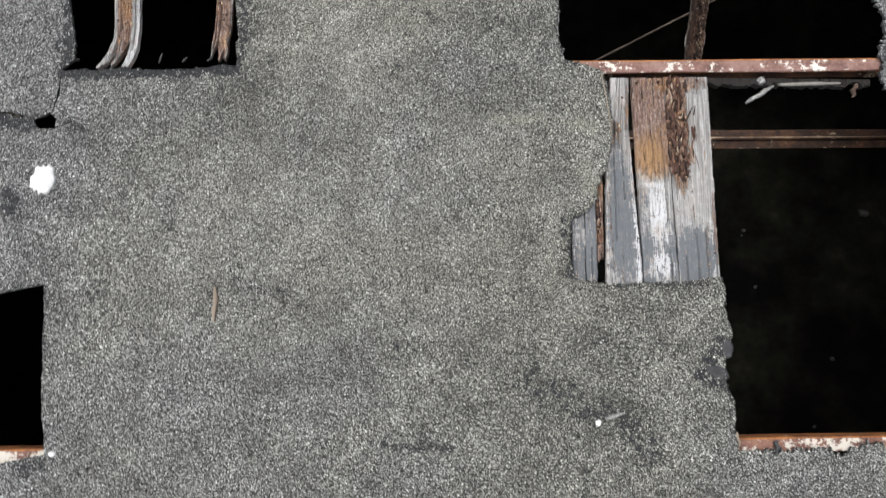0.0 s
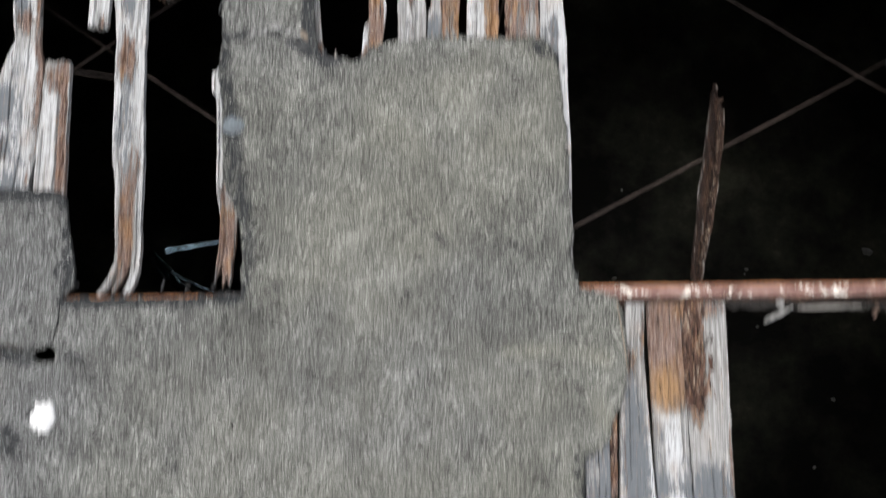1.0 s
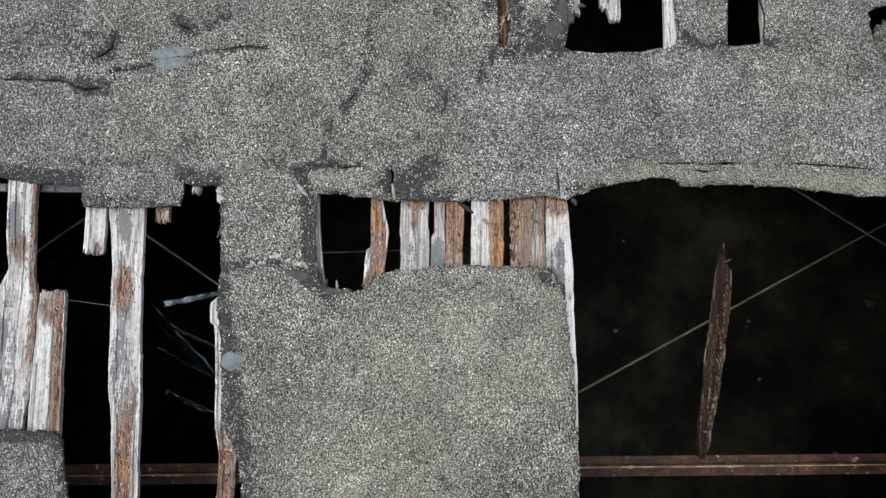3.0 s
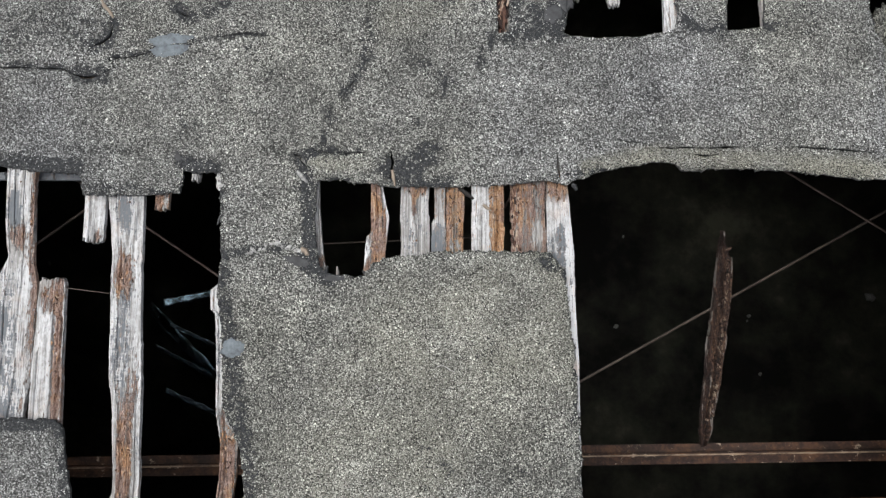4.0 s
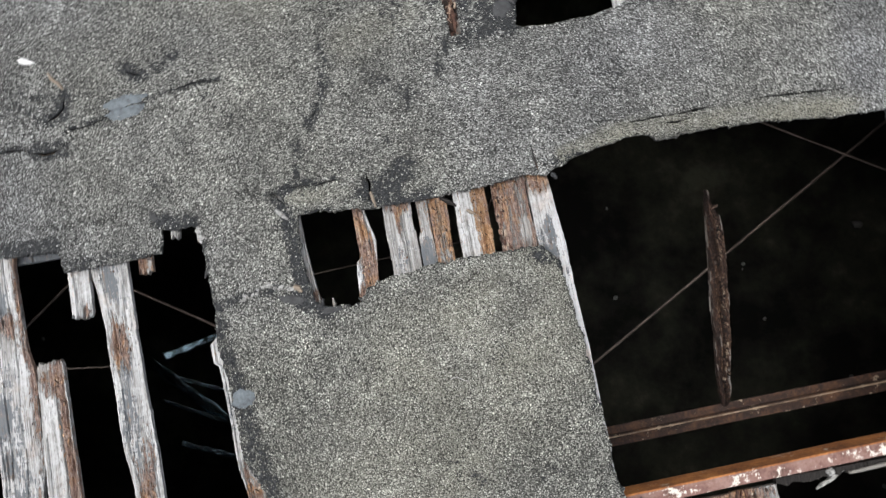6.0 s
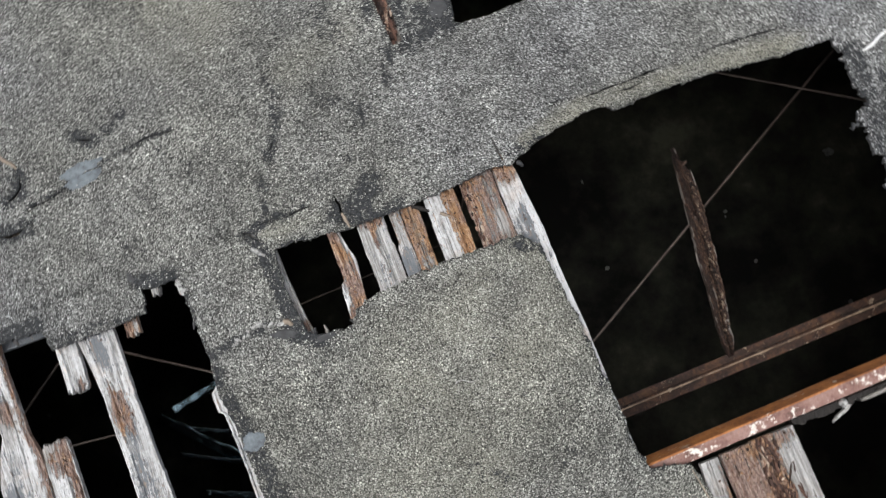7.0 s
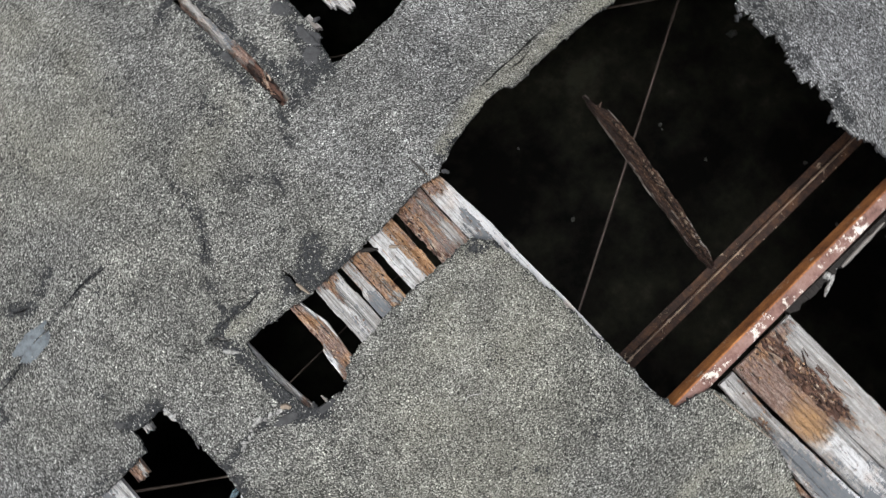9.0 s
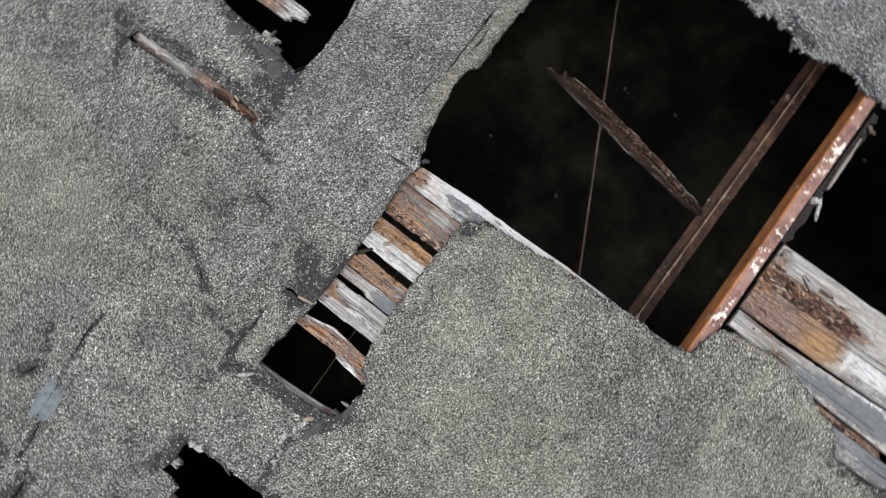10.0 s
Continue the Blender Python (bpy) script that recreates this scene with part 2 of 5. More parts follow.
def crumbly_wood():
    """Dark brown rot, cubed and crumbling, with pale slivers of sound wood (attribute white) and lighter crumbs
    (attribute fresh).
    """
    m, n, l, p = material("crumbling_dark_wood")
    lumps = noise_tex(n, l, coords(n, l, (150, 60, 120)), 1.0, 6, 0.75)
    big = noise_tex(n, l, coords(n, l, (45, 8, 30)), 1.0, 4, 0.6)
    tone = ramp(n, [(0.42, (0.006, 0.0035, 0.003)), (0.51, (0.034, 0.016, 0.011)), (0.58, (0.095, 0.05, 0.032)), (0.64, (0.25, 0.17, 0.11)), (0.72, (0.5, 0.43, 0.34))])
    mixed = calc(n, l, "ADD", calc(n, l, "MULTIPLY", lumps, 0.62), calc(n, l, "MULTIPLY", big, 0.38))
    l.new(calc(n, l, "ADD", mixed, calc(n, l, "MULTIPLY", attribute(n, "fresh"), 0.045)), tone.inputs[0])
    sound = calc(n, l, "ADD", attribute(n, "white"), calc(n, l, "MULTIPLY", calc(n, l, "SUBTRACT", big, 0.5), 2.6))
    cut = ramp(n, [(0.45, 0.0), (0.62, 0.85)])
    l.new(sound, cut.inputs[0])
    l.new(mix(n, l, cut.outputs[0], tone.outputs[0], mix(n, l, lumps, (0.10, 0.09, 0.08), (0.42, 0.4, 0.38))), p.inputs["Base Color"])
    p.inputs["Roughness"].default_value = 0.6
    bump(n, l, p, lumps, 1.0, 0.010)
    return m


def mottled_floor():
    """Nearly black concrete with soft greenish patches, placed by noise."""
    m, n, l, p = material("dark_mottled_floor")
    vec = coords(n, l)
    mottling = ramp(n, [(0.42, (0.006, 0.006, 0.0055)), (0.515, (0.034, 0.035, 0.028)), (0.59, (0.068, 0.071, 0.053)), (0.69, (0.17, 0.17, 0.125))])
    l.new(calc(n, l, "ADD", calc(n, l, "MULTIPLY", noise_tex(n, l, vec, 0.75, 4, 0.55), 0.72), calc(n, l, "MULTIPLY", noise_tex(n, l, vec, 4.0, 6, 0.7), 0.28)), mottling.inputs[0])
    l.new(mottling.outputs[0], p.inputs["Base Color"])
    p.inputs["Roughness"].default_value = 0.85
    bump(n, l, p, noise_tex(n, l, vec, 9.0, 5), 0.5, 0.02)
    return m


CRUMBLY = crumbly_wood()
PALEWOOD = plain_wood("pale_wood", (0.19, 0.15, 0.115), (0.46, 0.39, 0.31))
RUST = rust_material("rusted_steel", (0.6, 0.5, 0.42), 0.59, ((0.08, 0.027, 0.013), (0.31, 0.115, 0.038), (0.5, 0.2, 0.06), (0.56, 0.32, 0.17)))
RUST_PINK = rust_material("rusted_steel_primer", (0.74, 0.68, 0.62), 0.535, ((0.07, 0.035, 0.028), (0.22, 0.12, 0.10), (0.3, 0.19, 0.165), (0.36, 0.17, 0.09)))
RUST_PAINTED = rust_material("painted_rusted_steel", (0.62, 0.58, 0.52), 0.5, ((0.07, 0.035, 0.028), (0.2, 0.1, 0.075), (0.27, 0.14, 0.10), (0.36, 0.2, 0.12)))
# dark rust of chord and nails; also painted shade on the purlins' bottom flanges
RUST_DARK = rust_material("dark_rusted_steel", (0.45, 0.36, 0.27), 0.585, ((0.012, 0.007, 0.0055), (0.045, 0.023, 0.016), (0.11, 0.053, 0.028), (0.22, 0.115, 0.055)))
ROD = rough_material("rusty_rod", (0.04, 0.029, 0.024), (0.115, 0.09, 0.079), 9, 0.6, 0.001)
EDGE_LINE = rough_material("pale_rusty_edge", (0.12, 0.08, 0.055), (0.46, 0.34, 0.24), 14, 0.6, 0.001)
DARKFLOOR = mottled_floor()
BRICK = rough_material("sooty_brick", (0.05, 0.035, 0.03), (0.14, 0.09, 0.07), 3.0)
GRASS = rough_material("rough_ground", (0.05, 0.07, 0.03), (0.13, 0.13, 0.08), 0.8)
WHITE = rough_material("white_lime", (0.72, 0.73, 0.74), (0.88, 0.88, 0.88), 60, 0.8, 0.004)
FILM, fn, fl, fp = material("blue_plastic_film")
fp.inputs["Base Color"].default_value = (0.6, 0.84, 0.95, 1)
fp.inputs["Metallic"].default_value, fp.inputs["Roughness"].default_value = 0.75, 0.07
bump(fn, fl, fp, noise_tex(fn, fl, coords(fn, fl), 14, 4, 0.6), 0.12, 0.03)


# ---- mesh helpers ----
def mesh(name, verts, faces, mat, parent=None, label="", values=None, smooth=False):
    """One mesh object from plain vertices and faces; values: float attributes by vertex."""
    d = bpy.data.meshes.new(name)
    d.from_pydata([tuple(v) for v in verts], [], [tuple(f) for f in faces])
    d.materials.append(mat)
    for key, vals in (values or {}).items():
        a = d.attributes.new(key, "FLOAT", "POINT")
        a.data.foreach_set("value", np.asarray(vals, dtype=np.float32))
    if smooth:
        d.polygons.foreach_set("use_smooth", [True] * len(d.polygons))
    d.update()
    ob = new(name, d)
    if parent:
        ob.parent = parent
    return tagged(ob, label)


def empty(name, at=(0, 0, 0)):
    ob = new(name)
    ob.location = at
    return ob


def lerp_line(points, y):
    """x on a line given as (y, x) corners."""
    pts = sorted(points)
    ys, xs = zip(*pts)
    return float(np.interp(y, ys, xs))


def rag(seed, u, k=7.0):
    return noise.noise((u * k, seed * 3.7, 1.3))


def inside(poly, pts):
    """Even-odd test of many points at once."""
    poly, pts = np.asarray(poly), np.asarray(pts)
    hit = np.zeros(len(pts), bool)
    x, y = pts[:, 0], pts[:, 1]
    lo, hi = poly.min(0), poly.max(0)
    near = np.where((x >= lo[0]) & (x <= hi[0]) & (y >= lo[1]) & (y <= hi[1]))[0]
    near = near[np.argsort(y[near])]
    px, py = x[near], y[near]
    flag = np.zeros(len(near), bool)
    for (x0, y0), (x1, y1) in zip(poly, np.roll(poly, -1, 0)):
        if y0 != y1:
            i, j = np.searchsorted(py, (min(y0, y1), max(y0, y1)), "right")
            flag[i:j] ^= px[i:j] < x0 + (py[i:j] - y0) * (x1 - x0) / (y1 - y0)
    hit[near] = flag
    return hit


def distance(line, pts, closed=True, reach=0.12):
    """Distance of many points from a broken line."""
    line, pts = np.asarray(line, float), np.asarray(pts, float)
    best = np.full(len(pts), 1e9)
    near = np.where(((pts > line.min(0) - reach) & (pts < line.max(0) + reach)).all(1))[0]
    sub, least = pts[near], np.full(len(near), 1e9)
    ends = np.roll(line, -1, 0) if closed else line[1:]
    for a, b in zip(line, ends):
        d = b - a
        s = np.clip(((sub - a) @ d) / max(d @ d, 1e-12), 0, 1)
        q = sub - a - s[:, None] * d
        least = np.minimum(least, (q * q).sum(1))
    best[near] = np.sqrt(least)
    return best


def ragged(corners, step=0.006, amount=0.006, seed=0.0, closed=True):
    """A torn outline: corners joined by finely broken lines."""
    out, run = [], 0.0
    n = len(corners)
    for i in range(n if closed else n - 1):
        a, b = Vector(corners[i]), Vector(corners[(i + 1) % n])
        d = b - a
        side = Vector((-d.y, d.x)).normalized() if d.length else Vector((0, 0))
        k = max(1, round(d.length / step))
        for j in range(k):
            t = j / k
            w = 0.9 * noise.noise((run * 55, seed, 0)) + 1.3 * noise.noise((run * 130, seed, 5)) + 1.2 * noise.noise((run * 17, seed, 9))
            fade = min(1.0, 4 * t, 4 * (1 - t)) if d.length > 0.06 else 0.6
            out.append(tuple(a + d * t + side * (w * amount * fade)))
            run += d.length / k
    return out


def tube(points, radius, sides=8):
    """A bent round bar as vertices and faces."""
    verts, faces = [], []
    pts = [Vector(p) for p in points]
    for i, p in enumerate(pts):
        d = (pts[min(i + 1, len(pts) - 1)] - pts[max(i - 1, 0)]).normalized()
        a = d.orthogonal().normalized()
        b = d.cross(a)
        r = radius[i] if isinstance(radius, (list, tuple)) else radius
        verts += [p + r * (math.cos(2 * math.pi * k / sides) * a + math.sin(2 * math.pi * k / sides) * b) for k in range(sides)]
    for i in range(len(pts) - 1):
        for k in range(sides):
            faces.append((i * sides + k, i * sides + (k + 1) % sides, (i + 1) * sides + (k + 1) % sides, (i + 1) * sides + k))
    faces += [tuple(range(sides))[::-1], tuple((len(pts) - 1) * sides + k for k in range(sides))]
    return verts, faces


# ---- the plan of the torn felt ----
# small board bay, then the lip over the large opening
LIP = [(-0.479, 1.892), (-0.469, 2.026), (-0.297, 2.016), (-0.225, 2.003), (-0.081, 2.004), (-0.003, 2.004), (0.154, 2.012), (0.25, 2.018), (0.311, 2.030), (0.36, 2.02), (0.390, 2.013),
       (0.489, 2.058), (0.608, 2.089), (0.708, 2.106), (0.787, 2.101), (0.816, 2.081), (0.985, 2.088), (1.183, 2.084), (1.40, 2.062), (1.622, 2.040)]
EAST = [(1.626, 1.978), (1.612, 1.877), (1.634, 1.785), (1.568, 1.737), (1.573, 1.631), (1.590, 1.539), (1.548, 1.431), (1.567, 1.276), (1.538, 1.256), (1.533, 1.193),
        (1.563, 1.036), (1.539, 0.950), (1.530, 0.87), (1.60, 0.62), (1.57, 0.25), (1.60, -0.1), (1.56, -0.385)]
SOUTH = [(0.968, -0.398), (0.959, -0.348), (0.961, -0.242), (0.943, -0.207), (0.941, -0.117), (0.968, -0.025), (0.953, 0.030), (0.947, 0.160)]
BOARDS = [(0.894, 0.151), (0.809, 0.141), (0.707, 0.140), (0.613, 0.132), (0.538, 0.135), (0.464, 0.147), (0.443, 0.213), (0.450, 0.347), (0.478, 0.357), (0.527, 0.401),
          (0.548, 0.474), (0.579, 0.543), (0.601, 0.652), (0.587, 0.824), (0.563, 0.874), (0.521, 0.893), (0.439, 0.909)]
STRIP = [(0.420, 0.988), (0.418, 1.049), (0.420, 1.22), (0.405, 1.25), (0.412, 1.30), (0.406, 1.43), (0.395, 1.55), (0.384, 1.646), (0.380, 1.715), (0.356, 1.732), (0.328, 1.777), (0.192, 1.780),
         (0.056, 1.785), (-0.080, 1.778), (-0.196, 1.764), (-0.282, 1.738), (-0.310, 1.695), (-0.406, 1.698), (-0.459, 1.727)]
WEST = [(-2.05, 2.06), (-1.564, 2.071), (-1.446, 2.052), (-1.291, 2.044), (-1.270, 1.969), (-1.073, 1.970), (-0.942, 1.977), (-0.932, 2.056), (-0.902, 2.047), (-0.806, 2.051), (-0.793, 1.800),
        (-0.800, 1.65), (-0.785, 1.55), (-0.775, 1.40), (-0.765, 1.25), (-0.705, 1.12), (-0.690, 0.997), (-0.688, 0.876), (-0.920, 0.860), (-1.285, 0.853), (-1.243, 0.895), (-1.250, 0.991),
        (-1.280, 1.116), (-1.289, 1.189), (-1.319, 1.216), (-1.496, 1.221), (-2.05, 1.23)]
NORTH = [(0.428, 2.735), (0.388, 2.562), (0.519, 2.546), (0.660, 2.556), (0.752, 2.572), (0.790, 2.585), (0.800, 2.64), (0.785, 2.744), (0.80, 3.0), (0.78, 3.34), (0.46, 3.36), (0.445, 3.0), (0.425, 2.83)]
SLOT_NE = [(0.984, 2.789), (0.971, 2.576), (1.108, 2.592), (1.114, 2.705), (1.087, 2.790), (1.08, 3.02), (0.99, 3.05)]
RIM_NE = [(1.490, 2.718), (1.525, 2.738), (1.60, 2.745), (1.665, 2.70), (1.665, 2.53), (1.60, 2.505), (1.548, 2.492), (1.525, 2.55), (1.503, 2.585), (1.494, 2.65)]
LATH_SLOT = [(0.146, 2.779), (0.156, 2.557), (0.194, 2.562), (0.195, 2.780), (0.167, 3.105), (0.122, 3.12)]
SOUTHWEST = [(-2.0, 0.09), (-1.419, 0.087), (-1.348, 0.102), (-1.275, 0.116), (-1.259, -0.058), (-1.252, -0.237), (-1.230, -0.377), (-1.226, -0.42), (-1.38, -0.452), (-2.0, -0.45)]
NICK = [(-1.362, 0.680), (-1.325, 0.69), (-1.311, 0.704), (-1.286, 0.680), (-1.287, 0.644), (-1.344, 0.644)]


def slit(points, width):
    """A crack in the felt: a thin closed outline round a broken line."""
    pts = [Vector(p) for p in points]
    up, down = [], []
    for i, p in enumerate(pts):
        d = (pts[min(i + 1, len(pts) - 1)] - pts[max(i - 1, 0)]).normalized()
        w = width * (0.15 if i in (0, len(pts) - 1) else 0.6 + 0.5 * random.random())
        s = Vector((-d.y, d.x)) * w / 2
        up.append(tuple(p + s))
        down.append(tuple(p - s))
    return up + down[::-1]


def chained(runs, seed):
    """One torn outline out of several runs of corners, each with a raggedness of its own."""
    out = []
    for i, (line, amount) in enumerate(runs):
        out += ragged(line + [runs[(i + 1) % len(runs)][0][0]], amount=amount, seed=seed + 0.37 * i, closed=False)
    return out


HOLES = [chained([(LIP, 0.0065), (EAST, 0.018), (SOUTH, 0.009), (BOARDS, 0.008), (STRIP, 0.0065)], 1), ragged(WEST, amount=0.0075, seed=2), ragged(NORTH, amount=0.005, seed=3), ragged(SLOT_NE, amount=0.003, seed=4),
         ragged(RIM_NE, amount=0.008, seed=5), ragged(LATH_SLOT, amount=0.003, seed=6), ragged(SOUTHWEST, amount=0.004, seed=7), ragged(NICK, amount=0.004, seed=8)]
CRACKS = [([(0.70, 2.145), (0.80, 2.15), (0.90, 2.148), (1.02, 2.155)], 0.005), ([(1.14, 2.157), (1.25, 2.15), (1.38, 2.143), (1.5, 2.135)], 0.006), ([(0.84, 2.13), (0.88, 2.125), (0.93, 2.128)], 0.006),
          ([(-1.9, 2.425), (-1.592, 2.418), (-1.48, 2.42), (-1.375, 2.416), (-1.33, 2.40)], 0.004), ([(-1.34, 2.40), (-1.294, 2.386), (-1.262, 2.388), (-1.235, 2.395)], 0.011),
          ([(-1.22, 2.40), (-1.19, 2.42), (-1.21, 2.459)], 0.006), ([(-1.21, 2.455), (-1.15, 2.458), (-1.082, 2.471), (-1.04, 2.485)], 0.005),
          ([(-1.27, 2.495), (-1.235, 2.51), (-1.205, 2.535), (-1.197, 2.58)], 0.009), ([(-0.985, 2.63), (-0.95, 2.612), (-0.925, 2.606)], 0.007),
          ([(-0.84, 2.53), (-0.75, 2.548), (-0.64, 2.538)], 0.004), ([(-0.335, 2.41), (-0.36, 2.365), (-0.375, 2.35)], 0.003),
          ([(-0.225, 2.15), (-0.212, 2.09), (-0.222, 2.02)], 0.009), ([(0.358, 2.12), (0.363, 2.07), (0.366, 2.035)], 0.012),
          ([(0.571, 2.176), (0.61, 2.166), (0.65, 2.164)], 0.006), ([(-0.556, 2.118), (-0.528, 2.10), (-0.51, 2.075)], 0.012),
          ([(-1.284, 0.83), (-1.288, 0.76), (-1.30, 0.71)], 0.008), ([(-1.55, 0.695), (-1.45, 0.70), (-1.37, 0.675)], 0.009), ([(-0.5, 2.128), (-0.4, 2.118), (-0.3, 2.124), (-0.23, 2.14)], 0.0032)]
HOLES += [ragged(slit(p, w), step=0.006, amount=0.003, seed=20 + i) for i, (p, w) in enumerate(CRACKS)]

# bald patches of the felt: a line, its half width, how bald
BALD = [([(-1.62, 2.55), (-1.32, 2.58)], 0.07, 0.38), ([(-1.32, 2.405), (-1.22, 2.392)], 0.026, 0.85), ([(-1.27, 2.50), (-1.215, 2.52), (-1.197, 2.58)], 0.022, 0.85), ([(-0.98, 2.635), (-0.93, 2.605)], 0.024, 0.85), ([(-0.87, 2.62), (-0.81, 2.66)], 0.02, 0.72), ([(-1.21, 2.455), (-1.05, 2.48), (-0.84, 2.535), (-0.66, 2.55)], 0.01, 0.66), ([(-1.55, 2.43), (-1.35, 2.42)], 0.012, 0.75),
        ([(-0.53, 2.09), (-0.51, 2.03), (-0.50, 1.92), (-0.497, 1.80), (-0.48, 1.71)], 0.021, 0.92), ([(-0.52, 1.75), (-0.42, 1.685)], 0.027, 0.9), ([(-0.17, 2.02), (-0.03, 2.015)], 0.016, 0.85), ([(0.0, 2.37), (-0.14, 2.46)], 0.02, 0.5), ([(-0.07, 2.77), (-0.03, 2.67)], 0.04, 0.42), ([(0.28, 2.65), (0.34, 2.56)], 0.028, 0.8), ([(0.29, 1.75), (0.38, 1.70)], 0.012, 0.9), ([(-0.55, 2.115), (-0.45, 2.125), (-0.33, 2.13)], 0.012, 0.69),
        ([(-0.22, 2.06), (-0.17, 2.05), (-0.09, 2.12)], 0.038, 0.85), ([(-0.79, 1.76), (-0.70, 1.78), (-0.60, 1.79)], 0.018, 0.69), ([(-0.79, 1.73), (-0.775, 1.55)], 0.03, 0.69),
        ([(-0.75, 1.52), (-0.73, 1.30), (-0.69, 1.12)], 0.028, 0.69), ([(-0.675, 1.1), (-0.67, 0.92)], 0.02, 0.62), ([(-1.6, 2.085), (-1.3, 2.065)], 0.026, 0.9), ([(-1.6, 1.21), (-1.33, 1.205), (-1.295, 1.18)], 0.022, 0.95), ([(-1.285, 1.1), (-1.262, 0.92)], 0.014, 0.75), ([(-0.94, 2.09), (-0.90, 2.07), (-0.82, 2.065)], 0.022, 0.85), ([(-1.27, 2.0), (-1.0, 1.985)], 0.012, 0.60),
        ([(-0.30, 2.475), (-0.335, 2.41), (-0.385, 2.33)], 0.017, 0.74), ([(-0.435, 2.28), (-0.452, 2.16)], 0.013, 0.7), ([(-0.31, 2.60), (-0.31, 2.48)], 0.012, 0.62),
        ([(0.375, 2.75), (0.375, 2.62), (0.35, 2.555)], 0.032, 0.73), ([(0.43, 2.80), (0.42, 2.92)], 0.03, 0.69), ([(0.82, 2.62), (0.85, 2.59), (0.95, 2.585)], 0.024, 0.69), ([(1.11, 2.59), (1.19, 2.60)], 0.014, 0.69),
        ([(0.13, 2.55), (0.22, 2.545)], 0.02, 0.60), ([(0.22, 2.56), (0.27, 2.60)], 0.015, 0.60), ([(0.11, 2.95), (0.12, 2.7)], 0.024, 0.72), ([(0.20, 3.05), (0.225, 2.62)], 0.024, 0.7), ([(0.05, 3.10), (0.13, 3.14), (0.18, 3.2)], 0.026, 0.72), ([(0.14, 2.55), (0.10, 2.49), (0.09, 2.45)], 0.018, 0.7), ([(0.20, 2.53), (0.28, 2.56), (0.33, 2.62)], 0.02, 0.75), ([(0.93, -0.06), (0.86, -0.16), (0.94, -0.19)], 0.024, 0.73),
        ([(0.62, -0.32), (0.68, -0.40)], 0.04, 0.56), ([(0.32, -0.2), (0.5, -0.26)], 0.05, 0.45), ([(0.435, 0.35), (0.435, 0.16)], 0.016, 0.60), ([(0.59, 0.125), (0.9, 0.135)], 0.008, 0.60),
        ([(-1.52, 0.68), (-1.38, 0.66)], 0.028, 0.69), ([(-1.25, 0.665), (-1.2, 0.66)], 0.02, 0.60), ([(-1.27, 0.88), (-1.29, 0.95)], 0.03, 0.60), ([(-1.43, 0.42), (-1.40, 0.36)], 0.03, 0.62),
        ([(-1.27, 0.842), (-0.70, 0.866)], 0.02, 1.0), ([(-1.235, -0.45), (-1.30, -0.47)], 0.02, 0.69), ([(0.40, 2.05), (0.52, 2.07)], 0.018, 0.60), ([(1.66, 1.98), (1.65, 1.86)], 0.028, 0.69),
        ([(1.66, 1.92), (1.63, 1.76), (1.61, 1.60), (1.60, 1.45)], 0.03, 0.62), ([(1.72, 1.85), (1.68, 1.7)], 0.02, 0.7), ([(1.60, 1.30), (1.57, 1.2)], 0.024, 0.7), ([(1.60, 1.02), (1.56, 0.93)], 0.02, 0.60), ([(-1.33, 2.52), (-1.2, 2.5)], 0.02, 0.45), ([(-0.2, -0.38), (0.05, -0.4)], 0.012, 0.50), ([(0.41, 1.26), (0.405, 1.21)], 0.015, 0.69)]


# lichen, unweathered grit and painted-in lens vignetting: a line, its half width, how pale
LICHEN_AND_VIGNETTE = [([(0.46, 2.07), (0.70, 2.125), (0.95, 2.11), (1.2, 2.105), (1.6, 2.07)], 0.026, 1.0), ([(0.20, 0.69), (0.35, 0.70), (0.52, 0.67)], 0.025, 0.8), ([(0.48, 0.56), (0.52, 0.46)], 0.035, 0.7),
          # the two broadest lines also paint the lens's bright middle into the colour
          ([(0.47, 0.37), (0.55, 0.41)], 0.012, 0.7), ([(-0.5, 2.09), (-0.3, 2.08)], 0.02, 0.6), ([(-0.3, 1.0), (0.0, 1.45), (0.25, 1.55)], 0.26, 0.42), ([(-0.6, 0.3), (0.25, 0.35)], 0.35, 0.3), ([(-0.5, 2.95), (-0.4, 3.3)], 0.2, 0.4), ([(-0.2, 2.6), (0.0, 2.7)], 0.06, 0.35)]


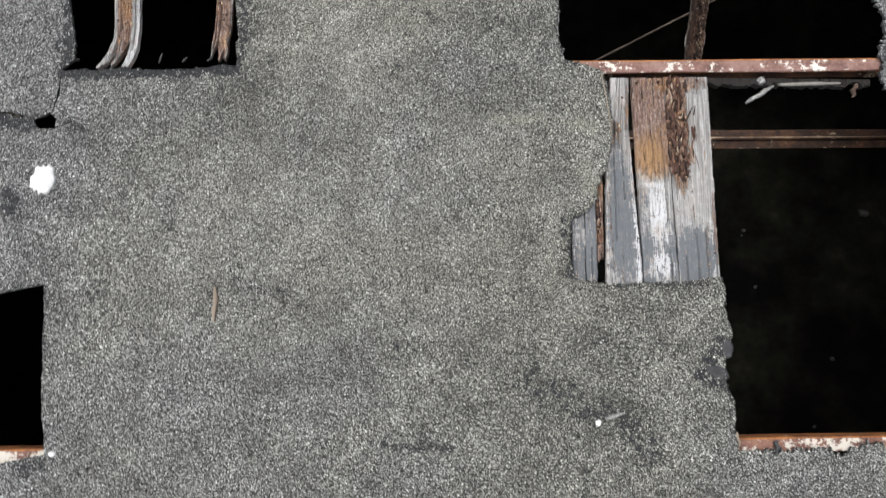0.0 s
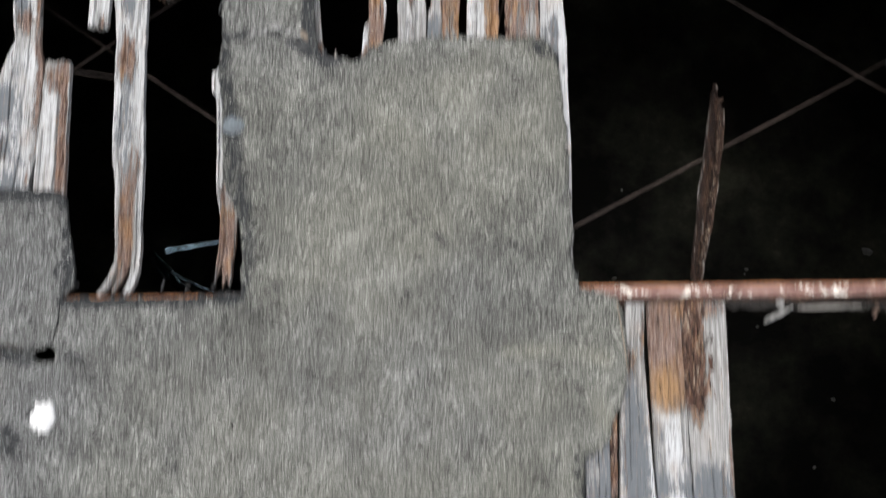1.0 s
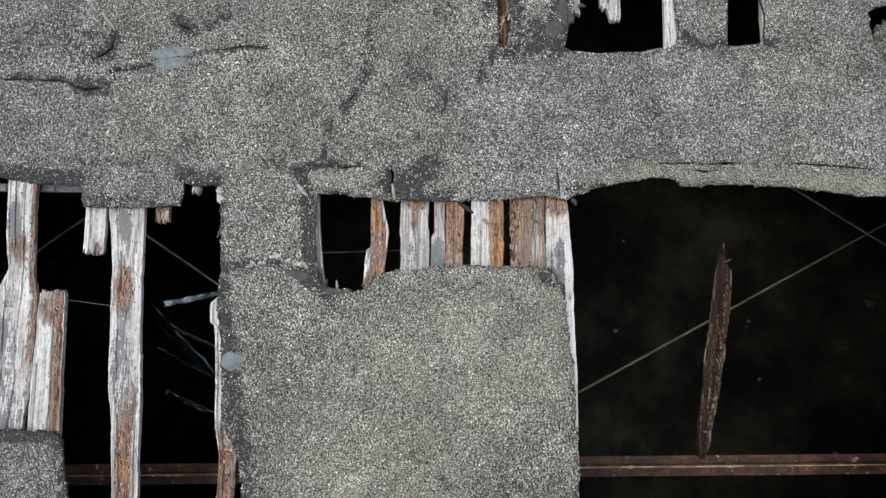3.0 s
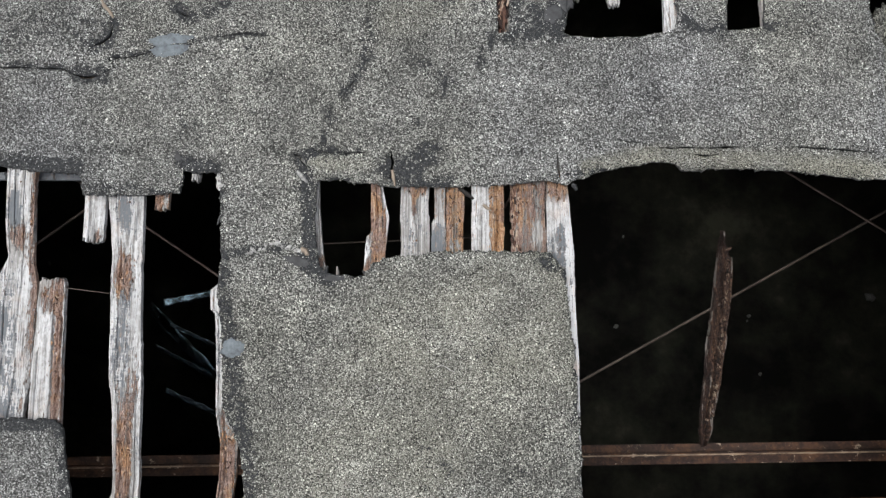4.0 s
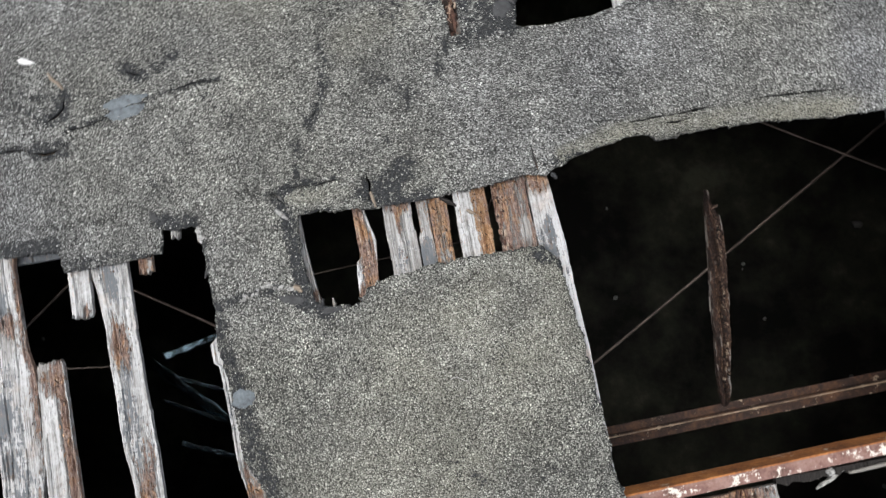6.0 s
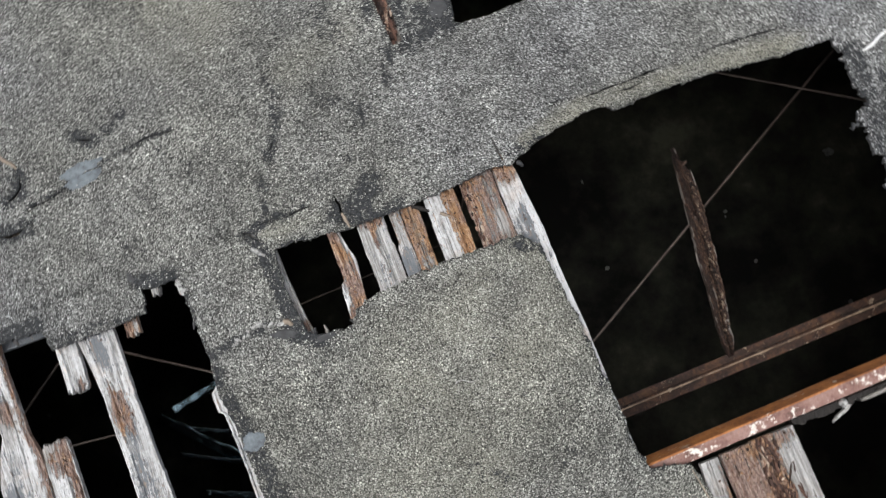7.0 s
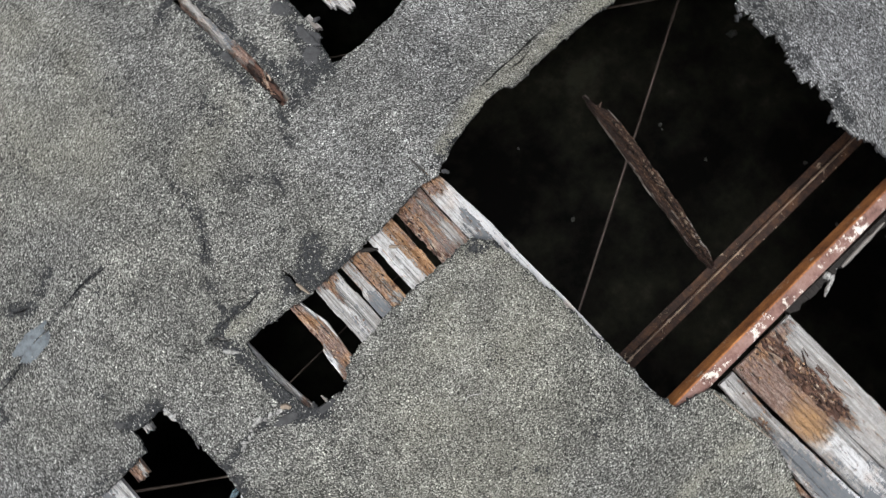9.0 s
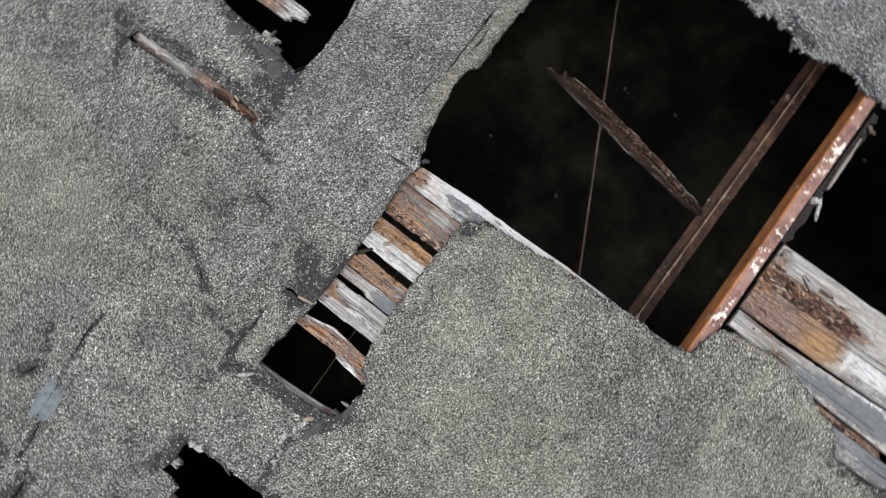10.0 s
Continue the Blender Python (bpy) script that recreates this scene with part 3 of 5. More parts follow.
def surface(v):
    """Height over the roof plane, baldness, coolness of colour and paleness (lichen, painted lens vignetting) of the
    felt at many places.
    """
    z = np.array([0.006 * (1 + noise.noise((x * 1.7, y * 1.7, 0))) + 0.003 * (1 + noise.noise((x * 8, y * 8, 3))) for x, y in v])
    rim = np.full(len(v), 1e9)
    for h in HOLES[:8]:
        rim = np.minimum(rim, distance(h[::6], v))
    curl = np.array([noise.noise((x * 6, y * 6, 8)) for x, y in v])
    z += np.clip(1 - rim / 0.035, 0, 1) ** 2 * np.clip(curl, 0, 1) * 0.02
    # the lip over the large opening sags into it
    sag = np.clip((v[:, 0] - 0.42) / 0.25, 0, 1) * np.clip((1.75 - v[:, 0]) / 0.3, 0, 1) * np.clip((2.155 - v[:, 1]) / 0.06, 0, 1.4) * (v[:, 1] > 1.98)
    z -= 0.05 * sag ** 1.3
    sag = np.clip((v[:, 0] - 0.36) / 0.08, 0, 1) * np.clip((0.79 - v[:, 0]) / 0.08, 0, 1) * np.clip((2.62 - v[:, 1]) / 0.07, 0, 1) * np.clip((v[:, 1] - 2.5) / 0.05, 0, 1)
    z -= 0.012 * sag
    # overlaps of two lengths of felt
    z += 0.006 * (v[:, 1] > 2.125 + 0.01 * np.sin(v[:, 0] * 9)) * (v[:, 0] < 0.4)
    z += 0.005 * np.clip((v[:, 1] - (2.42 + 0.085 * (v[:, 0] + 1.6))) / 0.02, 0, 1) * (v[:, 0] < -0.3) * (v[:, 1] > 2.2)
    bare = np.zeros(len(v))
    for line, w, s in BALD:
        bare = np.maximum(bare, s * np.clip(1.7 - distance(line, v, False, 1.8 * w) / w, 0, 1))
    bare = np.maximum(bare, np.clip(0.6 - rim / 0.03, 0, 1) * (0.7 + curl) * (v[:, 0] < 0.5))
    slow = np.array([noise.noise((x * 0.9, y * 0.9, 12)) + 0.5 * noise.noise((x * 3.1, y * 3.1, 15)) for x, y in v])
    cool = np.clip(0.2 + 0.12 * np.clip((v[:, 1] - 1.7) / 0.5, 0, 1) + 0.6 * slow + 0.22 * np.clip((v[:, 0] - 0.1) / 0.6, 0, 1) * np.clip((v[:, 1] - 2.0) / 0.3, 0, 1) + 0.4 * np.clip((-1.1 - v[:, 0]) / 0.3, 0, 1) + 0.5 * np.clip((v[:, 0] - 1.45) / 0.1, 0, 1), 0, 1)
    # worn patches that have lost some of their grit
    worn = np.array([noise.noise((x * 5.2, y * 5.2, 31)) + 0.8 * noise.noise((x * 13, y * 13, 35)) for x, y in v])
    bare = np.maximum(bare, np.clip((worn - 0.28) * 0.75, 0, 0.36))
    pale = np.zeros(len(v))
    for line, w, s in LICHEN_AND_VIGNETTE:
        pale = np.maximum(pale, s * np.clip(1.6 - distance(line, v, False, 1.7 * w) / w, 0, 1))
    pale *= np.clip(0.75 + 0.8 * curl + 0.3 * slow, 0, 1)
    return z, bare, cool, pale


def build_granules():
    """Loose and bedded mineral grains on the felt: a small uneven pyramid each."""
    rng = np.random.default_rng(11)
    step = 0.0058
    gx, gy = np.meshgrid(np.arange(-1.85, 2.0, step), np.arange(-0.75, 3.7, step))
    p = np.c_[gx.ravel(), gy.ravel()] + rng.uniform(-0.5, 0.5, (gx.size, 2)) * step
    keep = np.ones(len(p), bool)
    for h in HOLES:
        keep &= ~inside(h, p)
    p = p[keep]
    cell, x0, y0 = 0.016, -1.9, -0.8
    nx, ny = 245, 285
    gx, gy = np.meshgrid(x0 + cell * np.arange(nx), y0 + cell * np.arange(ny))
    grid = np.array(surface(np.c_[gx.ravel(), gy.ravel()])).reshape(4, ny, nx)
    fx, fy = (p[:, 0] - x0) / cell, (p[:, 1] - y0) / cell
    ix, iy = fx.astype(int), fy.astype(int)
    fx, fy = fx - ix, fy - iy
    z, bare, cool, pale = (g[iy, ix] * (1 - fx) * (1 - fy) + g[iy, ix + 1] * fx * (1 - fy) + g[iy + 1, ix] * (1 - fx) * fy + g[iy + 1, ix + 1] * fx * fy for g in grid)
    # grains go and stay in clumps
    clump = rng.normal(0, 0.34, (ny, nx))
    thin = clump[iy, ix] * (1 - fx) * (1 - fy) + clump[iy, ix + 1] * fx * (1 - fy) + clump[iy + 1, ix] * (1 - fx) * fy + clump[iy + 1, ix + 1] * fx * fy
    keep = rng.uniform(0, 1, len(p)) > np.clip((bare + 0.75 * thin - 0.24) * 2.3, 0, 0.86)
    for mx, my, ma, mb in ((-1.0, 2.503, 0.075, 0.03), (-0.745, 1.448, 0.038, 0.032)):
        keep &= ((p[:, 0] - mx) / ma) ** 2 + ((p[:, 1] - my) / mb) ** 2 > rng.uniform(0.0, 1.9, len(p))
    p, z, cool, pale = p[keep], z[keep], cool[keep], pale[keep]
    k, n = 5, len(p)
    size = np.minimum(0.00198 * np.exp(rng.normal(0, 0.38, n)), 0.004)
    turn = rng.uniform(0, 2 * np.pi, n)
    v = np.zeros((n, k + 1, 3))
    for i in range(k):
        a = turn + 2 * np.pi * i / k + rng.uniform(-0.3, 0.3, n)
        r = size * rng.uniform(0.75, 1.25, n)
        v[:, i] = np.c_[p[:, 0] + r * np.cos(a), p[:, 1] + r * np.sin(a), ROOF + z - 0.0006]
    v[:, k] = np.c_[p[:, 0] + size * rng.uniform(-0.4, 0.4, n), p[:, 1] + size * rng.uniform(-0.4, 0.4, n), ROOF + z + size * rng.uniform(0.5, 1.0, n)]
    base = (np.arange(n) * (k + 1))[:, None, None]
    tri = np.array([(i, (i + 1) % k, k) for i in range(k)])[None]
    faces = (base + tri).reshape(-1)
    d = bpy.data.meshes.new("felt_granules")
    d.vertices.add(n * (k + 1))
    d.vertices.foreach_set("co", v.reshape(-1).astype(np.float32))
    d.loops.add(len(faces))
    d.loops.foreach_set("vertex_index", faces.astype(np.int32))
    d.polygons.add(len(faces) // 3)
    d.polygons.foreach_set("loop_start", np.arange(0, len(faces), 3, dtype=np.int32))
    d.update(calc_edges=True)
    d.materials.append(GRIT)
    for key, vals in (("cool", cool), ("pale", pale)):
        d.attributes.new(key, "FLOAT", "POINT").data.foreach_set("value", np.repeat(vals, k + 1).astype(np.float32))
    return tagged(new("felt_granules", d), "crushed grey mineral granules covering the roofing felt", "granules", kind="stuff")


def build_felt():
    """The felt sheet: a fine net of triangles with the torn openings left out, and a skirt that gives it its thickness."""
    from mathutils.geometry import delaunay_2d_cdt
    pts, edges = [], []
    for h in HOLES:
        k = len(pts)
        pts += [Vector(p) for p in h]
        edges += [(k + i, k + (i + 1) % len(h)) for i in range(len(h))]
    rng = np.random.default_rng(4)
    X0, X1, Y0, Y1 = -8.2, 8.2, -7.2, 9.2
    gx, gy = np.meshgrid(np.arange(-2.1, 2.2, 0.022), np.arange(-0.9, 3.8, 0.022))
    fine = np.c_[gx.ravel(), gy.ravel()] + rng.uniform(-0.007, 0.007, (gx.size, 2))
    gx, gy = np.meshgrid(np.linspace(X0, X1, 42), np.linspace(Y0, Y1, 42))
    wide = np.c_[gx.ravel(), gy.ravel()]
    wide = wide[(wide[:, 0] < -2.2) | (wide[:, 0] > 2.3) | (wide[:, 1] < -1.0) | (wide[:, 1] > 3.9)]
    keep = np.ones(len(fine), bool)
    for h in HOLES:
        keep &= (distance(h[::2], fine) > 0.008) & ~inside(h, fine)
    pts += [Vector(p) for p in np.r_[fine[keep], wide]]
    v2, _, tris, *_ = delaunay_2d_cdt(pts, edges, [], 0, 1e-6)
    v = np.array([tuple(p) for p in v2])
    tris = np.array([t for t in tris if len(t) == 3])
    mid = v[tris].mean(1)
    gone = np.zeros(len(mid), bool)
    for h in HOLES:
        gone |= inside(h, mid)
    tris = tris[~gone]
    used = np.unique(tris)
    remap = np.full(len(v), -1)
    remap[used] = np.arange(len(used))
    v, tris = v[used], remap[tris]
    a, b, c = v[tris[:, 0]], v[tris[:, 1]], v[tris[:, 2]]
    flip = ((b - a)[:, 0] * (c - a)[:, 1] - (b - a)[:, 1] * (c - a)[:, 0]) < 0
    tris[flip] = tris[flip][:, ::-1]
    z, bare, cool, pale = surface(v)
    outer = ((v[:, 0] < -1.85) | (v[:, 0] > 2.0) | (v[:, 1] < -0.75) | (v[:, 1] > 3.7)).astype(float)
    top = np.c_[v, ROOF + z]
    n = len(top)
    low = top.copy()
    low[:, 2] -= 0.012
    e = {}
    for t in tris:
        for i in range(3):
            p, q = int(t[i]), int(t[(i + 1) % 3])
            e[(p, q)] = True
    border = [(p, q) for p, q in e if (q, p) not in e]
    faces = [tuple(int(i) for i in t) for t in tris] + [tuple(int(i) + n for i in t[::-1]) for t in tris] + [(q, p, p + n, q + n) for p, q in border]
    ob = mesh("roof_felt", np.r_[top, low], faces, FELT, None, values={"bare": np.r_[bare, bare * 0 + 1], "cool": np.r_[cool, cool], "pale": np.r_[pale, pale], "fine_grit": np.r_[outer, outer]})
    ob.data.materials.append(TAR)
    mats = np.zeros(len(faces), int)
    mats[len(tris):] = 1
    ob.data.polygons.foreach_set("material_index", mats)
    shade = np.zeros(len(faces), bool)
    shade[:len(tris)] = True
    ob.data.polygons.foreach_set("use_smooth", shade)
    return tagged(ob, "grey mineral roofing felt, torn open in large ragged holes", "roof", kind="structure")


felt = build_felt()
build_granules()

# ---- the building round it ----
def box(x0, x1, y0, y1, z0, z1):
    v = [(x, y, z) for z in (z0, z1) for y in (y0, y1) for x in (x0, x1)]
    return v, [(0, 2, 3, 1), (4, 5, 7, 6), (0, 1, 5, 4), (1, 3, 7, 5), (3, 2, 6, 7), (2, 0, 4, 6)]


for name, b in (("wall_west", (-8.2, -7.9, -7.2, 9.2)), ("wall_east", (7.9, 8.2, -7.2, 9.2)), ("wall_south", (-7.9, 7.9, -7.2, -6.9)), ("wall_north", (-7.9, 7.9, 8.9, 9.2))):
    tagged(mesh(name, *box(*b, FLOOR, 2.986), BRICK), "sooty brick wall of the derelict hall", "wall", kind="structure")


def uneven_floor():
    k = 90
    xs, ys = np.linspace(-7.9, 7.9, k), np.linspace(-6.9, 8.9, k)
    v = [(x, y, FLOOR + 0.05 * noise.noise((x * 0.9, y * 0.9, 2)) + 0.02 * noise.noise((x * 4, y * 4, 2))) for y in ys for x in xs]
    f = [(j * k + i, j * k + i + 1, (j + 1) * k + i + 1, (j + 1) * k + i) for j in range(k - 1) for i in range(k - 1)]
    return mesh("floor", v, f, DARKFLOOR, smooth=True)


tagged(uneven_floor(), "dark mottled concrete floor deep below the roof", "floor", kind="structure")
gv, gf = box(-600, 600, -600, 600, FLOOR - 0.4, FLOOR - 0.08)
tagged(mesh("ground", gv, gf, GRASS), "rough overgrown ground round the hall", "ground", kind="structure")

# ---- steel ----
SLOPE = 0.0205   # the steel runs this much askew


def channel(y0, label, step=0.0, flange=None):
    """A rolled channel purlin along x: web towards +y, flanges towards -y."""
    thing = empty("steel_purlin", (0, y0, 2.985))
    h, w, t, x0, x1 = 0.115, 0.046, 0.006, -7.9, 7.9
    k = 80
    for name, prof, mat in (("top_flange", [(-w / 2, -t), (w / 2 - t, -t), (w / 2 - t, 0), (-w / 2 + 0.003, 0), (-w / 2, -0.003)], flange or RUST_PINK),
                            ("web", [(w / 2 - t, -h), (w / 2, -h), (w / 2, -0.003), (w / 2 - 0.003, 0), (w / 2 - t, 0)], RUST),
                            # the bottom flange gets darker steel: the channel's inner shade put into its colour
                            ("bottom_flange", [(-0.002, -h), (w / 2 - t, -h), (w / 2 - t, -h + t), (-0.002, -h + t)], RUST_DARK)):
        v, f, n = [], [], len(prof)
        for i in range(k + 1):
            x = x0 + (x1 - x0) * i / k
            v += [(x, SLOPE * x - step * min(1.0, max(0.0, (0.35 - x) / 0.8)) + a + 0.002 * noise.noise((x * 3, a * 40, 1)), c + 0.001 * noise.noise((x * 4, a * 40, 7))) for a, c in prof]
        for i in range(k):
            f += [(i * n + j, (i + 1) * n + j, (i + 1) * n + (j + 1) % n, i * n + (j + 1) % n) for j in range(n)]
        f += [tuple(range(n)), tuple(k * n + j for j in range(n))[::-1]]
        mesh(name, v, f, mat, thing)
    return tagged(thing, label, "steel beam", "roof purlins")


channel(0.885, "rusted steel channel purlin with flaking pale paint", 0.022)
channel(-0.402, "rusted steel channel purlin with flaking pale paint", 0.0, RUST_PAINTED)
channel(2.205, "rusted steel channel purlin under the felt")
channel(3.49, "rusted steel channel purlin under the felt")


def chord_y(x):
    """The chord is spliced under the middle strip and steps aside there."""
    return 0.0158 * x - 0.016 * min(1.0, max(0.0, (0.35 - x) / 0.8))


def bottom_chord(y0):
    """Two angles back to back, flat legs low, upright legs side by side."""
    thing = empty("truss_bottom_chord", (0, y0, 1.986))
    t, w, h = 0.006, 0.046, 0.032
    for s in (-1, 1):
        prof = [(s * 0.003, 0), (s * w, 0), (s * w, t), (s * (0.003 + t), t), (s * (0.003 + t), h), (s * 0.003, h)]
        v, f, n, k = [], [], 6, 60
        for i in range(k + 1):
            x = -7.9 + 15.8 * i / k
            v += [(x, chord_y(x) + a + 0.0015 * noise.noise((x * 3, s, 0)), c) for a, c in prof]
        for i in range(k):
            f += [(i * n + j, (i + 1) * n + j, (i + 1) * n + (j + 1) % n, i * n + (j + 1) % n) for j in range(n)]
        mesh("steel_angle", v, f, RUST_DARK, thing)
    # added flat: its pale colour draws the bright line of the upright legs' edges
    v, f = [], []
    for i in range(61):
        x = -7.9 + 15.8 * i / 60
        v += [(x, chord_y(x) + a, c) for a, c in ((-0.003, 0.0), (0.003, 0.0), (0.003, h + 0.004), (-0.003, h + 0.004))]
    for i in range(60):
        f += [(i * 4 + j, (i + 1) * 4 + j, (i + 1) * 4 + (j + 1) % 4, i * 4 + (j + 1) % 4) for j in range(4)]
    mesh("edge_line_flat", v, f, EDGE_LINE, thing, "pale rusty strip added for the bright upright edges of the angles")
    return tagged(thing, "pair of dark rusted steel angles back to back", "steel beam")


bottom_chord(0.9375)


def tie_rod(a, b, r, name="tie_rod", label="thin rusty steel bracing rod"):
    a, b = Vector(a), Vector(b)
    pts = [a.lerp(b, i / 14) + Vector((0, 0, -0.012 * math.sin(math.pi * i / 14))) for i in range(15)]
    return tagged(mesh(name, *tube(pts, r, 8), ROD, smooth=True), label, "rod", "bracing rods")


tie_rod((0.02, 0.955, 1.965), (4.4, 3.331, 1.965), 0.006)
tie_rod((0.35, 3.134, 1.978), (3.85, 0.946, 1.978), 0.006)
tie_rod((0.12, 0.975, 1.955), (-3.3, 3.227, 1.955), 0.006)
tie_rod((-3.35, 0.91, 1.972), (-0.15, 3.318, 1.972), 0.006)
hung = [(-0.74, 1.941, 2.96), (-0.74, 1.941, 2.5), (-0.74, 1.941, 1.96), (-0.735, 1.942, 1.935), (-0.71, 1.943, 1.93), (-0.3, 1.961, 1.928), (0.17, 1.98, 1.93), (0.195, 1.981, 1.935), (0.2, 1.981, 1.96), (0.2, 1.981, 2.5), (0.2, 1.981, 2.96)]
tagged(mesh("tie_rod", *tube(hung, 0.004, 8), ROD, smooth=True), "thin steel rod hung under the row of boards", "rod", "bracing rods")
tie_rod((-1.34, 1.655, 2.978), (-1.12, 1.628, 2.978), 0.0012, "thread", "thin pale thread strung between two boards")

# ---- boards ----
deck = tagged(empty("roof_deck", (0, 0, 0)), "boarded roof deck of weathered, painted and rotten planks", "roof deck", kind="structure")
TAKEN = []


def chipped(y, seed):
    """How far an edge is off its line: slow bends, and slivers of uneven length that have split away along the grain."""
    at = y * 24 + 3.5 * noise.noise((y * 7, seed, 2))
    sliver = noise.noise((math.floor(at) * 1.37, seed * 7.3, 0.5))
    far = noise.noise((math.floor(y * 6 + 2.0 * noise.noise((y * 4, seed, 3))) * 1.71, seed * 3.1, 9.5))
    return 0.35 * noise.noise((y * 6, seed, 0)) + 0.7 * sliver * abs(sliver) * 2 + 0.8 * far + 0.22 * noise.noise((y * 170, seed, 7))


def board(left, right, y0, y1, low=0.0, high=0.0, forks=(), white=0.0, slate=0.0, rot=0.0, blobs=(), seed=1, top=DECK, thick=0.024, label="", parent=deck, name="deck_board", mat=WOOD, wobble=0.003, lift=0.0, tilt=0.0, ochre=0.38, fine=1.0):
    """A worn board. left, right: (y, x) corners of its two edges; low, high: how ragged its two ends are; forks: (u, width, depth) splits in the low end;
    blobs: (kind, y, half length, u, half width, strength) of paint or rot."""
    wide = abs(lerp_line(right, (y0 + y1) / 2) - lerp_line(left, (y0 + y1) / 2))
    nu, nv = max(6, round(wide / 0.004 * fine)), max(6, round((y1 - y0) / 0.0065 * fine))
    verts, vals = [], {"white": [], "slate": [], "rot": [], "fresh": [], "ochre": []}
    chance = random.Random(seed)
    splits = [(chance.uniform(0.08, 0.92), chance.uniform(0, 60), chance.uniform(0.1, 0.3)) for _ in range(max(1, round(wide / 0.04)))]
    for j in range(nv + 1):
        for i in range(nu + 1):
            u, v = i / nu, j / nv
            e0 = low * abs(rag(seed, u, 9) + 0.8 * rag(seed + 5, u, 23))
            for fu, fw, fd in forks:
                e0 += fd * max(0.0, 1 - abs(u - fu) / fw)
            e1 = high * abs(rag(seed + 9, u, 9) + 0.8 * rag(seed + 3, u, 23))
            y = (y0 + e0) * (1 - v) + (y1 - e1) * v
            a, b = lerp_line(left, y), lerp_line(right, y)
            w, w2 = wobble * chipped(y, seed), wobble * chipped(y, seed + 40)
            x = (a + w) * (1 - u) + (b + w2) * u
            k = {"white": white * 0.72, "slate": slate, "rot": rot, "fresh": 0.0, "pit": 0.0, "ochre": ochre}
            for kind, by, bl, bu, bw, bs in blobs:
                d = math.hypot((y - by) / bl, (u - bu) / bw)
                k[kind] += (1.2 if kind == "slate" else 1.0) * bs * min(1.0, max(0.0, 1.5 - d))
            for key in vals:
                vals[key].append(max(0.0, k[key]))
            r = min(1.0, max(0.0, k["rot"]))
            crumb = noise.noise((x * 60, y * 16, seed)) + 0.7 * noise.noise((x * 130, y * 45, seed + 2))
            z = top - 0.0012 * abs(noise.noise((x * 170, y * 5, seed))) - r * (0.004 + 0.010 * max(-0.5, crumb)) - 0.002 * (abs(2 * u - 1) ** 6)
            for su, sp, thr in splits:
                if abs(u - su - 0.05 * noise.noise((y * 3, sp, 0))) < 0.6 / nu and noise.noise((y * 2.2, sp, 6)) > thr - 0.25:
                    z -= 0.006
            z -= max(0.0, k["pit"]) * (0.010 + 0.016 * noise.noise((x * 45, y * 22, seed + 6)))
            verts.append((x, y, max(z, top - thick + 0.002)))
    n, row = len(verts), nu + 1
    base = [(x, y, top - thick) for x, y, z in verts]
    if lift or tilt:
        rise = [lift * max(0.0, (y0 + 0.16 - y) / 0.16) ** 1.5 + tilt * (y1 - y) for x, y, z in verts]
        verts = [(x, y, z + r) for (x, y, z), r in zip(verts, rise)]
        base = [(x, y, z + r) for (x, y, z), r in zip(base, rise)]
    verts += base
    f = []
    for j in range(nv):
        for i in range(nu):
            p = j * row + i
            f.append((p, p + 1, p + row + 1, p + row))
            f.append((p + n, p + n + row, p + n + row + 1, p + n + 1))
    rim = [i for i in range(nu + 1)] + [j * row + nu for j in range(1, nv + 1)] + [nv * row + i for i in range(nu - 1, -1, -1)] + [j * row for j in range(nv - 1, 0, -1)]
    f += [(rim[(i + 1) % len(rim)], rim[i], rim[i] + n, rim[(i + 1) % len(rim)] + n) for i in range(len(rim))]
    vals = {k: v + v for k, v in vals.items()}
    xs = [x for x, y, z in verts]
    TAKEN.append((min(xs), max(xs), y0, y1))
    return mesh(name, verts, f, mat, parent, label, vals)


def straight(x0, x1):
    return dict(left=[(-1, x0), (4, x0)], right=[(-1, x1), (4, x1)])


WHITE_LABEL = "white flaking weathered board with splintered broken end"
ROT_LABEL = "orange-brown rotten board, crumbling along the grain"
GREY_LABEL = "grey and white painted board, weathered"
# over the western opening
board([(2.16, -1.56), (2.08, -1.55), (1.886, -1.541), (1.76, -1.525), (1.70, -1.548), (1.60, -1.575), (1.2, -1.56), (0.92, -1.55)],
      [(2.16, -1.45), (2.075, -1.448), (1.966, -1.452), (1.741, -1.441), (1.673, -1.424), (1.371, -1.419), (1.25, -1.436), (0.92, -1.436)], 0.92, 2.16, white=0.85, slate=0.1, ochre=0.2, seed=1, label=WHITE_LABEL,
      blobs=[("slate", 1.45, 0.2, 0.35, 0.3, 0.42), ("slate", 1.2, 0.1, 0.6, 0.3, 0.4), ("slate", 1.93, 0.07, 0.3, 0.22, 0.8), ("slate", 1.52, 0.06, 0.2, 0.15, 0.6), ("slate", 1.37, 0.04, 0.2, 0.12, 0.5), ("rot", 1.83, 0.05, 0.45, 0.3, 0.8), ("rot", 1.7, 0.5, 0.95, 0.1, 0.75), ("white", 1.8, 0.06, 0.4, 0.4, -0.5)])
board([(1.70, -1.412), (1.664, -1.412), (1.269, -1.421), (0.92, -1.425)], [(1.70, -1.326), (1.232, -1.315), (0.92, -1.31)], 0.92, 1.69, high=0.03, white=0.8, ochre=0.15, seed=2, label=WHITE_LABEL,
      blobs=[("rot", 1.4, 0.4, 0.82, 0.17, 1.0), ("rot", 1.62, 0.05, 0.4, 0.4, 0.7), ("white", 1.66, 0.05, 0.4, 0.4, -0.6)])
